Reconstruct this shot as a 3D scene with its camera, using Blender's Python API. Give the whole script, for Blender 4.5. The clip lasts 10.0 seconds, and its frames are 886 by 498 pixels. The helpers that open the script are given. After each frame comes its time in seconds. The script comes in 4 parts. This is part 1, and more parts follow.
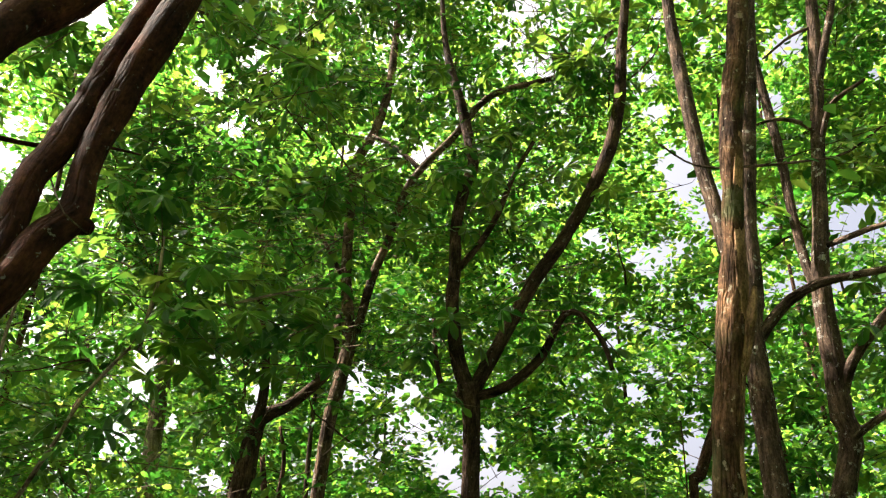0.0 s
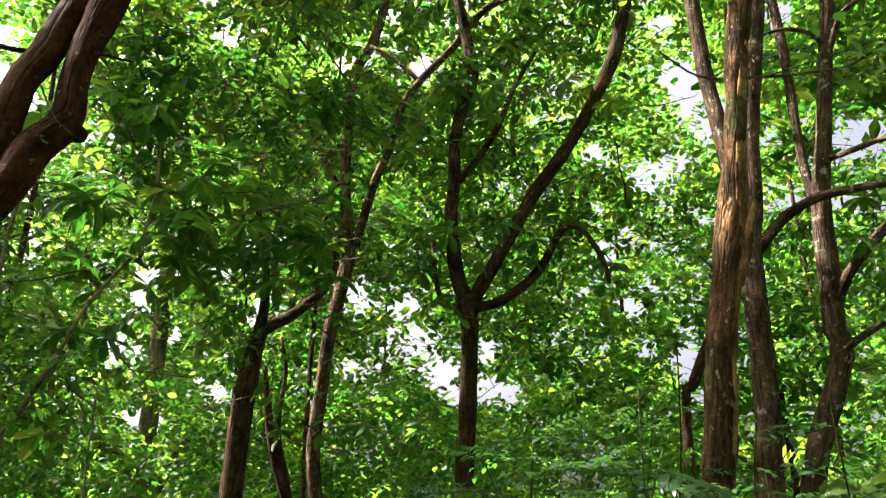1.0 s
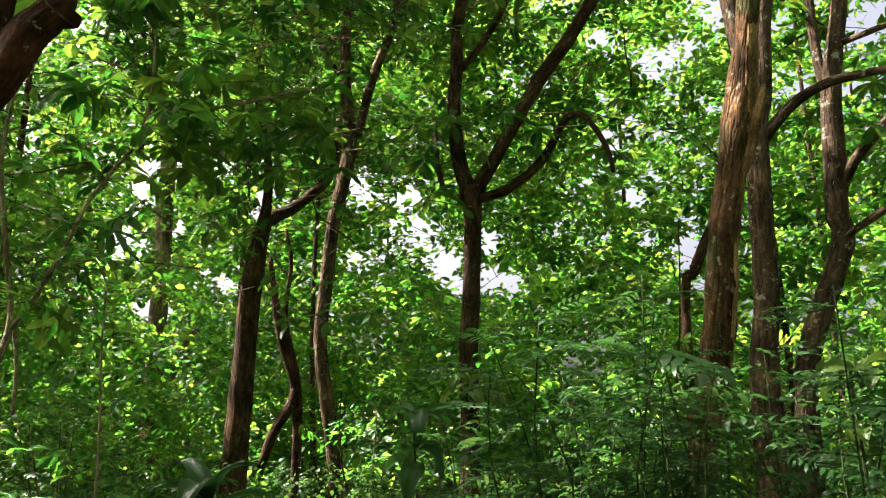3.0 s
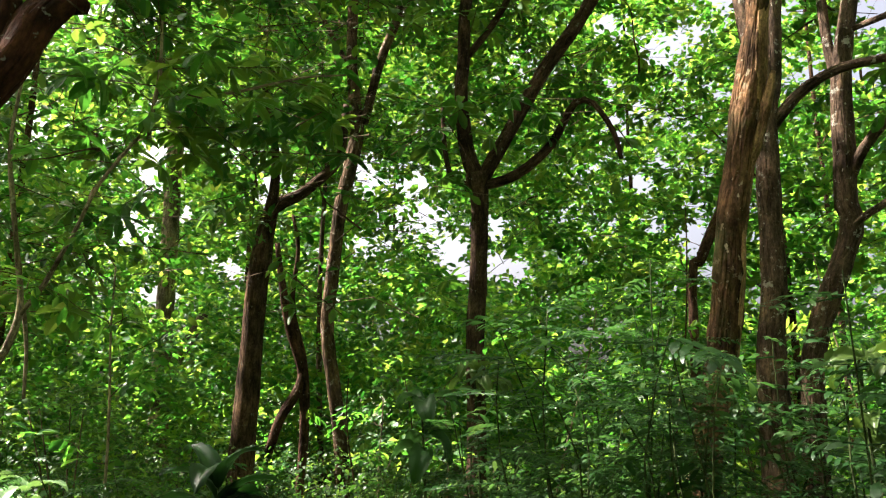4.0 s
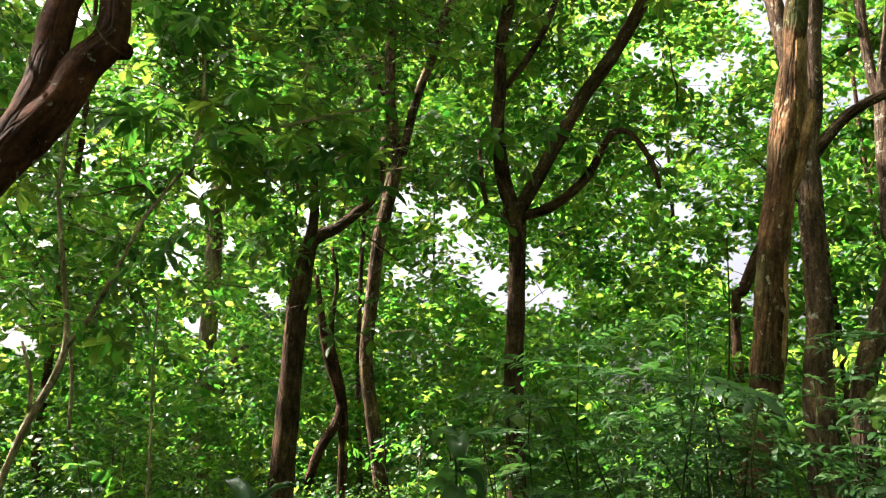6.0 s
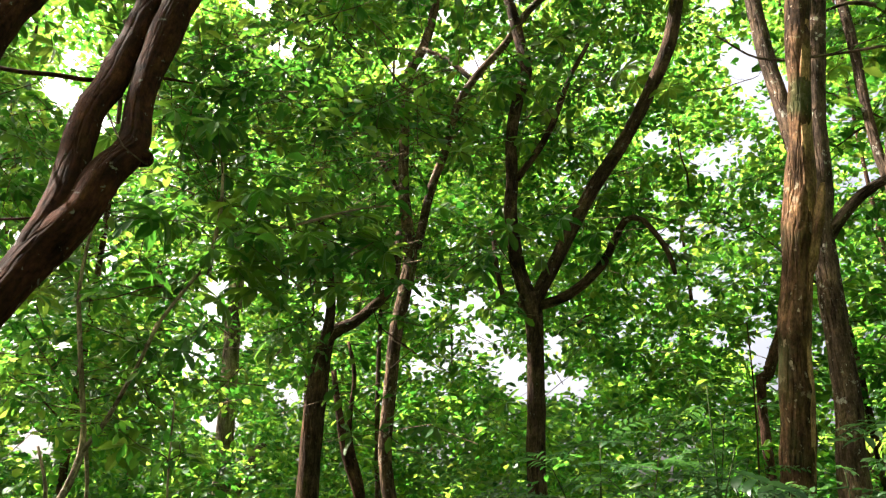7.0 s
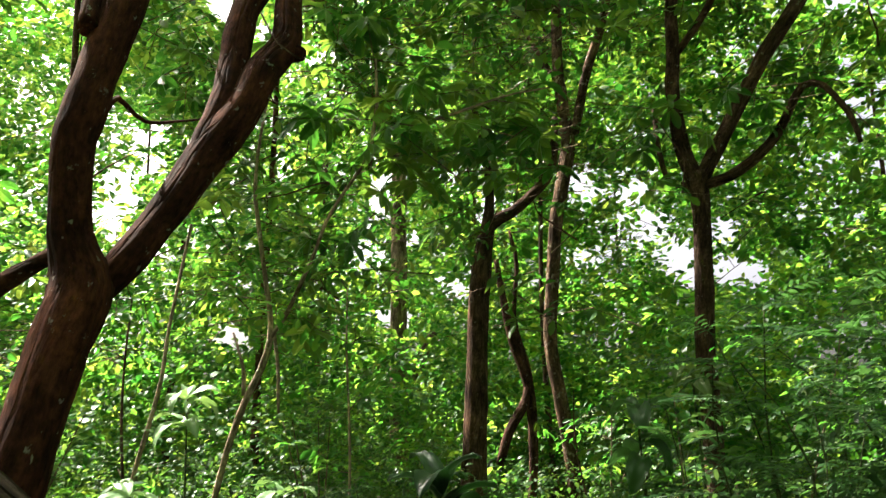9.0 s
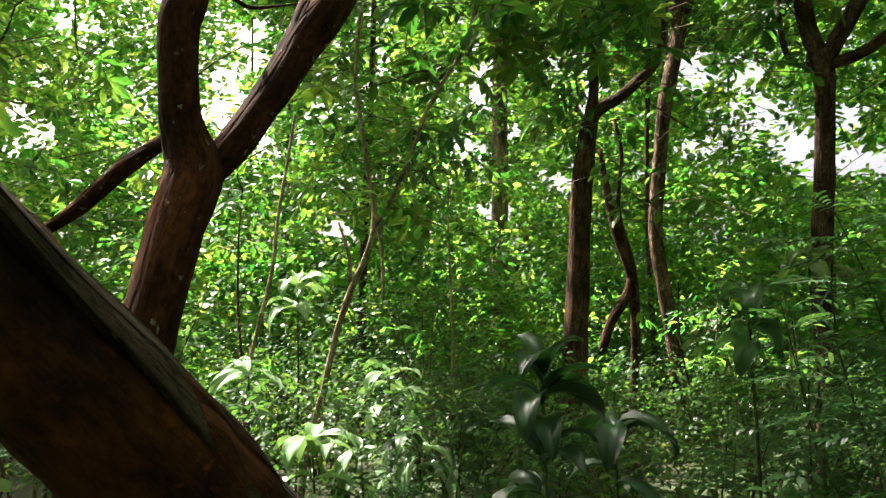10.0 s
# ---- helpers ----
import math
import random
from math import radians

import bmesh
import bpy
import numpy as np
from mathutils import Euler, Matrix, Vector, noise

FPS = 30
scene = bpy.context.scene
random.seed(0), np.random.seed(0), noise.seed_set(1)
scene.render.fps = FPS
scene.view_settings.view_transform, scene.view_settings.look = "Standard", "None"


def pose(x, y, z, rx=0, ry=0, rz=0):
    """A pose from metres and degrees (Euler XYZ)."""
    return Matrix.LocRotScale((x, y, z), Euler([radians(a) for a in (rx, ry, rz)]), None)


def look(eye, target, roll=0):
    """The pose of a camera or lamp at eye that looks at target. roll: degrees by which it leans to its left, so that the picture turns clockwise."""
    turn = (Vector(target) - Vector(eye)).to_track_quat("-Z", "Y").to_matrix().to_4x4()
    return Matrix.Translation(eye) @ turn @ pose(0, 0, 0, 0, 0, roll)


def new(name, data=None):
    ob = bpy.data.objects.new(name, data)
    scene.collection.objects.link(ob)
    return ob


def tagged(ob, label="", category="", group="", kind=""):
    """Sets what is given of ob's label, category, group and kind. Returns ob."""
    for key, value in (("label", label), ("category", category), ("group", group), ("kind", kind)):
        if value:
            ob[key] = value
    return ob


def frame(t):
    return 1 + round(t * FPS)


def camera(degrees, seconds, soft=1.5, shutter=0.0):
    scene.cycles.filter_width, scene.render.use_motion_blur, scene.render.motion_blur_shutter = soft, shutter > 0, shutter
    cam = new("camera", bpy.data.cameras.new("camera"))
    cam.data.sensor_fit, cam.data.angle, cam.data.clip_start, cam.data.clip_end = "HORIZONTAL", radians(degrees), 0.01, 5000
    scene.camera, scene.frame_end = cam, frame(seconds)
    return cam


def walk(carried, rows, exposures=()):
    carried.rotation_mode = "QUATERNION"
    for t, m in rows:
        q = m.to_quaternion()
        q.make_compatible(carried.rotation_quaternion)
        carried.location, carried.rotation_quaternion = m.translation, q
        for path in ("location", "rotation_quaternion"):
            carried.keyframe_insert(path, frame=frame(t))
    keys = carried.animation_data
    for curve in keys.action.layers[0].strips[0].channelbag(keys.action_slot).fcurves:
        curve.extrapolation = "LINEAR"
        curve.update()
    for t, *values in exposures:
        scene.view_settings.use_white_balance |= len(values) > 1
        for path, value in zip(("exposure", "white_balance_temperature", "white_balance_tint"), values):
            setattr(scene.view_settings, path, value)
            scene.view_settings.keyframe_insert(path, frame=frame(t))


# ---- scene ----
cam = camera(58.95, 10.0, soft=1.2, shutter=0.2)
# seconds, place in metres, turn in degrees
PATH = [
    (0.0, 0.0, 0.0, 1.6, 115.0, -0.0, 0.0),
    (0.5, -0.0132, 0.0193, 1.5904, 113.788, -0.098, -0.163),
    (1.0, 0.0087, 0.0232, 1.5777, 108.885, -0.131, -0.068),
    (1.5, 0.0062, 0.0276, 1.5706, 106.003, 0.186, 0.011),
    (2.0, 0.0018, 0.0285, 1.5665, 103.671, 0.189, -0.032),
    (2.5, -0.0015, 0.0295, 1.5605, 102.38, 0.22, 0.017),
    (3.0, -0.0064, 0.0291, 1.5601, 101.024, 0.245, 0.159),
    (4.5, -0.0208, 0.0122, 1.5664, 99.952, -0.072, 0.874),
    (5.0, -0.0239, 0.002, 1.5672, 100.049, -0.104, 1.398),
    (6.3, 0.0207, 0.011, 1.5979, 103.845, 0.052, 4.185),
    (6.5, 0.0207, 0.0037, 1.6012, 105.369, 0.515, 4.456),
    (7.0, 0.0238, -0.0027, 1.6078, 108.652, 0.954, 5.105),
    (7.5, 0.0265, -0.0079, 1.6076, 111.316, 1.1, 5.166),
    (8.0, 0.0402, -0.0098, 1.5945, 111.553, 0.635, 6.509),
    (8.5, 0.0515, 0.0013, 1.5675, 106.536, -0.114, 11.784),
    (9.0, 0.0619, 0.0217, 1.5373, 101.184, 0.678, 17.239),
    (9.5, 0.0356, 0.0444, 1.5239, 96.909, 0.257, 20.668),
    (10.0, 0.0489, 0.0535, 1.4922, 93.609, -0.008, 24.57),
]
walk(cam, [(t, pose(*row)) for t, *row in PATH], [(0.0, 2.32, 6600, 5), (1.0, 2.36, 6600, 5), (2.5, 2.36, 6600, 5), (4.5, 2.46, 6600, 5), (6.5, 2.56, 6600, 5), (8.5, 2.5, 6600, 5), (9.5, 2.38, 6600, 5), (10.0, 2.4, 6600, 5)])

# ---- light: a high sun ahead and to the left, above a closed canopy ----
SUN_AZ, SUN_EL = 75.0, 56.0          # degrees left of the view ahead (+y), and up
world = bpy.data.worlds.new("sky")
scene.world = world
world.use_nodes = True
wn = world.node_tree.nodes
sky = wn.new("ShaderNodeTexSky")
sky.sky_type = "NISHITA"
sky.sun_disc = False
sky.sun_elevation, sky.sun_rotation = radians(SUN_EL), radians(-SUN_AZ)
sky.air_density, sky.dust_density, sky.ozone_density = 0.2, 10.0, 0.3
wn["Background"].inputs["Strength"].default_value = 0.15
world.node_tree.links.new(sky.outputs["Color"], wn["Background"].inputs["Color"])
sun_data = bpy.data.lights.new("sun", "SUN")
sun_data.energy, sun_data.angle, sun_data.color = 5.0, radians(0.6), (1.0, 0.95, 0.86)
sun = new("sun", sun_data)
sun_way = Vector((-math.sin(radians(SUN_AZ)) * math.cos(radians(SUN_EL)), math.cos(radians(SUN_AZ)) * math.cos(radians(SUN_EL)), math.sin(radians(SUN_EL))))
sun.matrix_world = look(sun_way * 40, (0, 0, 0))


# ---- materials ----
def node_material(name):
    m = bpy.data.materials.new(name)
    m.use_nodes = True
    nt = m.node_tree
    return m, nt, nt.nodes["Principled BSDF"], nt.nodes["Material Output"]


def ramp(nt, source, stops):
    r = nt.nodes.new("ShaderNodeValToRGB")
    el = r.color_ramp.elements
    while len(el) < len(stops):
        el.new(0.5)
    for e, (at, colour) in zip(el, stops):
        e.position, e.color = at, (*colour, 1)
    nt.links.new(source, r.inputs["Fac"])
    return r.outputs["Color"]


def noise_of(nt, vector, scale, detail=4.0, rough=0.6):
    n = nt.nodes.new("ShaderNodeTexNoise")
    n.inputs["Scale"].default_value, n.inputs["Detail"].default_value, n.inputs["Roughness"].default_value = scale, detail, rough
    nt.links.new(vector, n.inputs["Vector"])
    return n.outputs["Fac"]


def mixed(nt, fac, a, b, blend="MIX"):
    x = nt.nodes.new("ShaderNodeMix")
    x.data_type, x.blend_type = "RGBA", blend
    for sock, v in ((x.inputs[0], fac), (x.inputs[6], a), (x.inputs[7], b)):
        if hasattr(v, "is_output"):
            nt.links.new(v, sock)
        else:
            sock.default_value = v if isinstance(v, float) else (*v, 1)
    return x.outputs[2]


def stretched(nt, sx, sy, sz):
    geo = nt.nodes.new("ShaderNodeNewGeometry")
    mp = nt.nodes.new("ShaderNodeMapping")
    mp.inputs["Scale"].default_value = (sx, sy, sz)
    nt.links.new(geo.outputs["Position"], mp.inputs["Vector"])
    return mp.outputs["Vector"]


def grained(nt, sx, sy, sz):
    """Places across and along a limb, so that the bark runs with it."""
    at = nt.nodes.new("ShaderNodeAttribute")
    at.attribute_name = "grain_place"
    mp = nt.nodes.new("ShaderNodeMapping")
    mp.inputs["Scale"].default_value = (sx, sy, sz)
    nt.links.new(at.outputs["Vector"], mp.inputs["Vector"])
    return mp.outputs["Vector"]


def bark(name, dark, light, patch, patch_at=0.62, grain=26.0, bump=0.35, moss=None, crack=0.5, fleck=None):
    """Bark with long vertical furrows, pale lichen patches and, where given, moss."""
    m, nt, p, _ = node_material(name)
    along = grained(nt, 1, 1, 0.22)
    plain = grained(nt, 1, 1, 1)
    furrow = noise_of(nt, along, grain, 6, 0.65)
    broad = noise_of(nt, plain, 3.1, 5, 0.6)
    spots = noise_of(nt, plain, 9.0, 5, 0.7)
    fine = noise_of(nt, grained(nt, 1, 1, 0.5), grain * 3.2, 3, 0.7)
    col = mixed(nt, ramp(nt, furrow, [(0.38, (0, 0, 0)), (0.62, (1, 1, 1))]), dark, light)
    col = mixed(nt, 1.0, col, ramp(nt, fine, [(0.3, (0.45, 0.45, 0.45)), (0.7, (1.5, 1.45, 1.4))]), "MULTIPLY")
    col = mixed(nt, 1.0, col, ramp(nt, broad, [(0.3, (0.45, 0.42, 0.42)), (0.52, (1.0, 1.0, 1.0)), (0.72, (1.9, 1.75, 1.6))]), "MULTIPLY")
    cracks = noise_of(nt, grained(nt, 1, 1, 0.14), grain * 0.55, 3, 0.5)
    col = mixed(nt, crack, col, ramp(nt, cracks, [(0.44, (1.0, 1.0, 1.0)), (0.495, (0.26, 0.25, 0.25)), (0.55, (1.0, 1.0, 1.0))]), "MULTIPLY")
    blotch = noise_of(nt, grained(nt, 1, 1, 0.6), 5.5, 4, 0.65)
    col = mixed(nt, 0.85, col, ramp(nt, blotch, [(0.36, (0.5, 0.47, 0.47)), (0.5, (1.3, 1.3, 1.3)), (0.7, (1.8, 1.7, 1.6))]), "MULTIPLY")
    col = mixed(nt, ramp(nt, spots, [(patch_at, (0, 0, 0)), (patch_at + 0.05, (0.85, 0.85, 0.85))]), col, patch)
    if fleck:
        dots = noise_of(nt, grained(nt, 1, 1, 0.7), 24.0, 3, 0.6)
        col = mixed(nt, ramp(nt, dots, [(0.66, (0, 0, 0)), (0.70, (0.8, 0.8, 0.8))]), col, fleck)
    if moss:
        col = mixed(nt, ramp(nt, noise_of(nt, plain, 2.2, 4), [(0.52, (0, 0, 0)), (0.66, (0.7, 0.7, 0.7))]), col, moss)
    nt.links.new(col, p.inputs["Base Color"])
    p.inputs["Roughness"].default_value = 0.92
    p.inputs["Specular IOR Level"].default_value = 0.06
    b = nt.nodes.new("ShaderNodeBump")
    b.inputs["Strength"].default_value, b.inputs["Distance"].default_value = min(1.0, bump * 1.6), 0.03
    both = nt.nodes.new("ShaderNodeMath")
    both.operation = "ADD"
    nt.links.new(furrow, both.inputs[0])
    nt.links.new(ramp(nt, cracks, [(0.44, (0.4, 0.4, 0.4)), (0.495, (0.0, 0.0, 0.0)), (0.55, (0.4, 0.4, 0.4))]), both.inputs[1])
    nt.links.new(both.outputs[0], b.inputs["Height"])
    nt.links.new(b.outputs["Normal"], p.inputs["Normal"])
    return m


def leaf(name, tones, through_tone, share=0.5, gloss=0.42, shine=0.33):
    """A leaf blade: waxy above, light passes through it; each blade takes its own tone."""
    m, nt, p, out = node_material(name)
    geo = nt.nodes.new("ShaderNodeNewGeometry")
    own = geo.outputs["Random Per Island"]
    mott = noise_of(nt, stretched(nt, 1, 1, 1), 0.9, 3)
    col = ramp(nt, own, tones)
    col = mixed(nt, ramp(nt, mott, [(0.3, (0, 0, 0)), (0.7, (0.35, 0.35, 0.35))]), col, tones[1][1])
    vein = noise_of(nt, stretched(nt, 1, 1, 1), 60.0, 2)
    col = mixed(nt, 0.35, col, mixed(nt, vein, (0.35, 0.35, 0.3), (1.6, 1.6, 1.5)), "MULTIPLY")
    nt.links.new(col, p.inputs["Base Color"])
    p.inputs["Roughness"].default_value = gloss
    p.inputs["Specular IOR Level"].default_value = shine
    t = nt.nodes.new("ShaderNodeBsdfTranslucent")
    clump = ramp(nt, noise_of(nt, stretched(nt, 1, 1, 1), 1.7, 2), [(0.36, (0, 0, 0)), (0.64, (1, 1, 1))])
    tone = mixed(nt, 0.5, clump, own)      # clumps share a tone, imitating groups of sunlit leaves in the colour
    nt.links.new(mixed(nt, 0.75, col, ramp(nt, tone, through_tone)), t.inputs["Color"])
    s = nt.nodes.new("ShaderNodeMixShader")
    s.inputs["Fac"].default_value = share
    nt.links.new(p.outputs[0], s.inputs[1])
    nt.links.new(t.outputs[0], s.inputs[2])
    nt.links.new(s.outputs[0], out.inputs["Surface"])
    return m


BARK_RED = bark("bark_reddish", (0.022, 0.0084, 0.0058), (0.048, 0.0178, 0.0105), (0.15, 0.127, 0.108), 0.65, 16, 0.35, crack=0.15, fleck=(0.17, 0.15, 0.13))
BARK_BROWN = bark("bark_brown", (0.029, 0.0155, 0.0115), (0.092, 0.05, 0.035), (0.26, 0.2, 0.16), 0.63, 24, 0.5, crack=0.25, fleck=(0.26, 0.21, 0.18))
BARK_DARK = bark("bark_dark_brown", (0.026, 0.0155, 0.0115), (0.078, 0.048, 0.034), (0.2, 0.16, 0.13), 0.66, 24, 0.5, crack=0.25, fleck=(0.2, 0.17, 0.14))
BARK_MOTTLED = bark("bark_mottled", (0.043, 0.0275, 0.019), (0.12, 0.078, 0.054), (0.32, 0.26, 0.21), 0.58, 18, 0.5, crack=0.25, fleck=(0.36, 0.3, 0.25))
BARK_RIGHT = bark("bark_furrowed", (0.032, 0.018, 0.011), (0.115, 0.064, 0.037), (0.26, 0.19, 0.13), 0.6, 20, 0.7, (0.05, 0.06, 0.02), crack=0.4, fleck=(0.3, 0.24, 0.17))
BARK_GREY = bark("bark_grey", (0.034, 0.0225, 0.017), (0.10, 0.066, 0.049), (0.36, 0.32, 0.275), 0.605, 24, 0.6, crack=0.3, fleck=(0.34, 0.3, 0.25))
BARK_PALE = bark("bark_pale", (0.10, 0.073, 0.055), (0.28, 0.215, 0.16), (0.42, 0.37, 0.3), 0.6, 26)
# paler bark colour stands in for light on the far trunk
BARK_FAR_LIT = bark("bark_far_lit", (0.10, 0.075, 0.055), (0.26, 0.2, 0.155), (0.42, 0.37, 0.3), 0.6, 26)
BARE_WOOD = bark("bare_wood", (0.125, 0.073, 0.038), (0.32, 0.19, 0.105), (0.33, 0.235, 0.15), 0.66, 30, 0.4, crack=0.15)
BARK_LOG = bark("bark_log", (0.012, 0.0058, 0.0045), (0.045, 0.0165, 0.008), (0.105, 0.036, 0.013), 0.55, 14, 0.8, crack=0.3)
BARK_STRIP = bark("bark_strip", (0.021, 0.015, 0.0115), (0.047, 0.0355, 0.0275), (0.088, 0.069, 0.056), 0.6, 24, 1.0)
TWIG = bark("twig_bark", (0.04, 0.028, 0.018), (0.14, 0.10, 0.07), (0.3, 0.26, 0.2), 0.66, 40)
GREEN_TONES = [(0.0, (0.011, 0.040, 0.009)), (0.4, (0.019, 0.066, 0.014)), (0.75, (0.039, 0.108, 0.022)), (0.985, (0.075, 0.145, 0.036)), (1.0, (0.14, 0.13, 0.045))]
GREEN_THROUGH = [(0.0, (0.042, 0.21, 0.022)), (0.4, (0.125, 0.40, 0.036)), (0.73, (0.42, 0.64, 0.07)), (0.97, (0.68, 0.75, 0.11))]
# shade and sun put into the colour: same greens, darker near, brighter far
LEAF_SHADE_TONE = leaf("leaf_shade_tone", [(a, tuple(0.8 * c for c in col)) for a, col in GREEN_TONES], GREEN_THROUGH, 0.38, 0.3, 0.25)
LEAF_LIT_TONE = leaf("leaf_lit_tone", [(a, tuple(min(1, 1.12 * c) for c in col)) for a, col in GREEN_TONES], [(a, tuple(min(0.9, 1.15 * c) for c in col)) for a, col in GREEN_THROUGH], 0.52, 0.4, 0.25)
LEAF_WAXY = leaf("leaf_waxy", [(0.0, (0.007, 0.022, 0.010)), (0.5, (0.011, 0.03, 0.013)), (1.0, (0.018, 0.045, 0.017))], [(0.0, (0.03, 0.14, 0.02)), (1.0, (0.06, 0.2, 0.02))], 0.12, 0.36, 0.4)
LEAF_SHRUB = leaf("leaf_shrub", [(0.0, (0.009, 0.032, 0.009)), (0.5, (0.015, 0.046, 0.012)), (0.9, (0.028, 0.07, 0.018)), (1.0, (0.06, 0.105, 0.03))], [(0.0, (0.06, 0.18, 0.035)), (0.8, (0.12, 0.28, 0.055)), (1.0, (0.24, 0.4, 0.085))], 0.3, 0.38, 0.22)
LEAF_UNDER = leaf("leaf_understorey", [(0.0, (0.010, 0.029, 0.008)), (0.5, (0.018, 0.048, 0.012)), (0.85, (0.036, 0.078, 0.02)), (1.0, (0.09, 0.125, 0.04))], [(0.0, (0.06, 0.18, 0.025)), (0.5, (0.14, 0.31, 0.04)), (0.9, (0.36, 0.50, 0.07)), (1.0, (0.55, 0.6, 0.09))], 0.36, 0.42, 0.25)

LEAF_OLIVE = leaf("leaf_olive", [(0.0, (0.04, 0.075, 0.014)), (0.5, (0.06, 0.10, 0.02)), (1.0, (0.09, 0.13, 0.03))], [(0.0, (0.1, 0.2, 0.03)), (1.0, (0.18, 0.28, 0.04))], 0.25, 0.4)
# pale base colour stands in for direct sun on these leaves
LEAF_SUNLIT_TONE = leaf("leaf_sunlit_tone", [(0.0, (0.11, 0.2, 0.08)), (0.5, (0.16, 0.26, 0.12)), (1.0, (0.24, 0.33, 0.18))], [(0.0, (0.14, 0.34, 0.05)), (1.0, (0.34, 0.5, 0.09))], 0.22, 0.4, 1.0)

soil, nt, p, _ = node_material("leaf_litter")
plain = stretched(nt, 1, 1, 1)
litter = mixed(nt, ramp(nt, noise_of(nt, plain, 14, 6, 0.7), [(0.35, (0, 0, 0)), (0.65, (1, 1, 1))]), (0.026, 0.021, 0.011), (0.07, 0.052, 0.026))
litter = mixed(nt, ramp(nt, noise_of(nt, plain, 0.8, 4), [(0.42, (0, 0, 0)), (0.56, (0.85, 0.85, 0.85))]), litter, (0.035, 0.07, 0.014))
nt.links.new(litter, p.inputs["Base Color"])
p.inputs["Roughness"].default_value = 0.95
lb = nt.nodes.new("ShaderNodeBump")
lb.inputs["Distance"].default_value = 0.03
nt.links.new(noise_of(nt, plain, 30, 5, 0.7), lb.inputs["Height"])
nt.links.new(lb.outputs["Normal"], p.inputs["Normal"])


# ---- tools for building ----
rng = np.random.default_rng(7)


def mesh_from(name, verts, faces_flat, loops, material, smooth=False, place=None):
    """A mesh from an array of places, the corners of all faces in one row, and the number of corners of each face."""
    me = bpy.data.meshes.new(name)
    starts = np.concatenate([[0], np.cumsum(loops)[:-1]]).astype(np.int32)
    me.vertices.add(len(verts))
    me.vertices.foreach_set("co", np.asarray(verts, np.float32).ravel())
    me.loops.add(len(faces_flat))
    me.loops.foreach_set("vertex_index", np.asarray(faces_flat, np.int32))
    me.polygons.add(len(loops))
    me.polygons.foreach_set("loop_start", starts)
    me.polygons.foreach_set("use_smooth", np.full(len(loops), smooth))
    me.update(calc_edges=True)
    me.materials.append(material)
    if place is not None or material.name.startswith(("bark", "twig", "bare", "stem")):
        at = me.attributes.new("grain_place", "FLOAT_VECTOR", "POINT")
        at.data.foreach_set("vector", np.asarray(verts if place is None else place, np.float32).ravel())
    return me


def thing(name, place, label, category, group="", kind=""):
    """An Empty at the base of a thing; its parts go under it."""
    ob = new(name)
    ob.empty_display_size = 0.1
    ob.location = place
    return tagged(ob, label, category, group, kind)


def part(name, me, parent, label="", kind=""):
    """A mesh in world places, linked as a part of its thing."""
    ob = new(name, me)
    ob.parent = parent
    off = parent.location if parent.parent is None else parent.location + parent.parent.location
    ob.matrix_parent_inverse = Matrix.Translation(-off)
    return tagged(ob, label, kind=kind)


def ground_height(x, y):
    return -0.28 * min(max((y - 2.5) / 5, 0), 1) + 0.05 * noise.noise((x * 0.35, y * 0.35, 2.0)) - 0.02


def smooth_line(rows, step):
    """Points (x, y, z, radius) along a smooth curve through the rows."""
    p = np.array(rows, float)
    p = np.vstack([2 * p[0] - p[1], p, 2 * p[-1] - p[-2]])
    made = []
    for i in range(1, len(p) - 2):
        n = max(2, int(np.linalg.norm(p[i + 1, :3] - p[i, :3]) / step))
        for u in np.arange(n) / n:
            a, b, c, d = p[i - 1], p[i], p[i + 1], p[i + 2]
            made.append(0.5 * (2 * b + (c - a) * u + (2 * a - 5 * b + 4 * c - d) * u**2 + (3 * b - a - 3 * c + d) * u**3))
    made.append(p[-2])
    made = np.array(made)
    made[:, 3] = made[:, 3].clip(0.002)
    return made


def tube(rows, material, name="limb", sides=14, step=0.1, rough=0.07, seed=0.0):
    """A tapered limb with an uneven, knobbly surface and closed ends."""
    line = smooth_line(rows, step)
    n = len(line)
    way = np.gradient(line[:, :3], axis=0)
    way /= np.linalg.norm(way, axis=1)[:, None] + 1e-9
    side = np.cross(way[0], (0.3, 0.9, 0.2))
    run = np.concatenate([[0], np.cumsum(np.linalg.norm(np.diff(line[:, :3], axis=0), axis=1))]) + 1.7 * seed
    verts, place = [], []
    for i in range(n):
        side = side - way[i] * (side @ way[i])
        side /= np.linalg.norm(side)
        other = np.cross(way[i], side)
        for k in range(sides):
            a = 2 * math.pi * k / sides
            out = math.cos(a) * side + math.sin(a) * other
            q = line[i, :3] + out * line[i, 3]
            f = 1 + rough * (noise.noise(Vector(q * 5.0) + Vector((seed, 0, 0))) * 1.3 + noise.noise(Vector((q[0] * 22, q[1] * 22, q[2] * 6 + seed))) * 0.7)
            verts.append(line[i, :3] + out * line[i, 3] * f)
            place.append((math.cos(a) * line[i, 3], math.sin(a) * line[i, 3], run[i]))
    flat, loops = [], []
    for i in range(n - 1):
        for k in range(sides):
            j = (k + 1) % sides
            flat += [i * sides + k, i * sides + j, (i + 1) * sides + j, (i + 1) * sides + k]
            loops.append(4)
    flat += list(range(sides))[::-1] + [(n - 1) * sides + k for k in range(sides)]
    loops += [sides, sides]
    return mesh_from(name, np.array(verts), flat, loops, material, True, place)


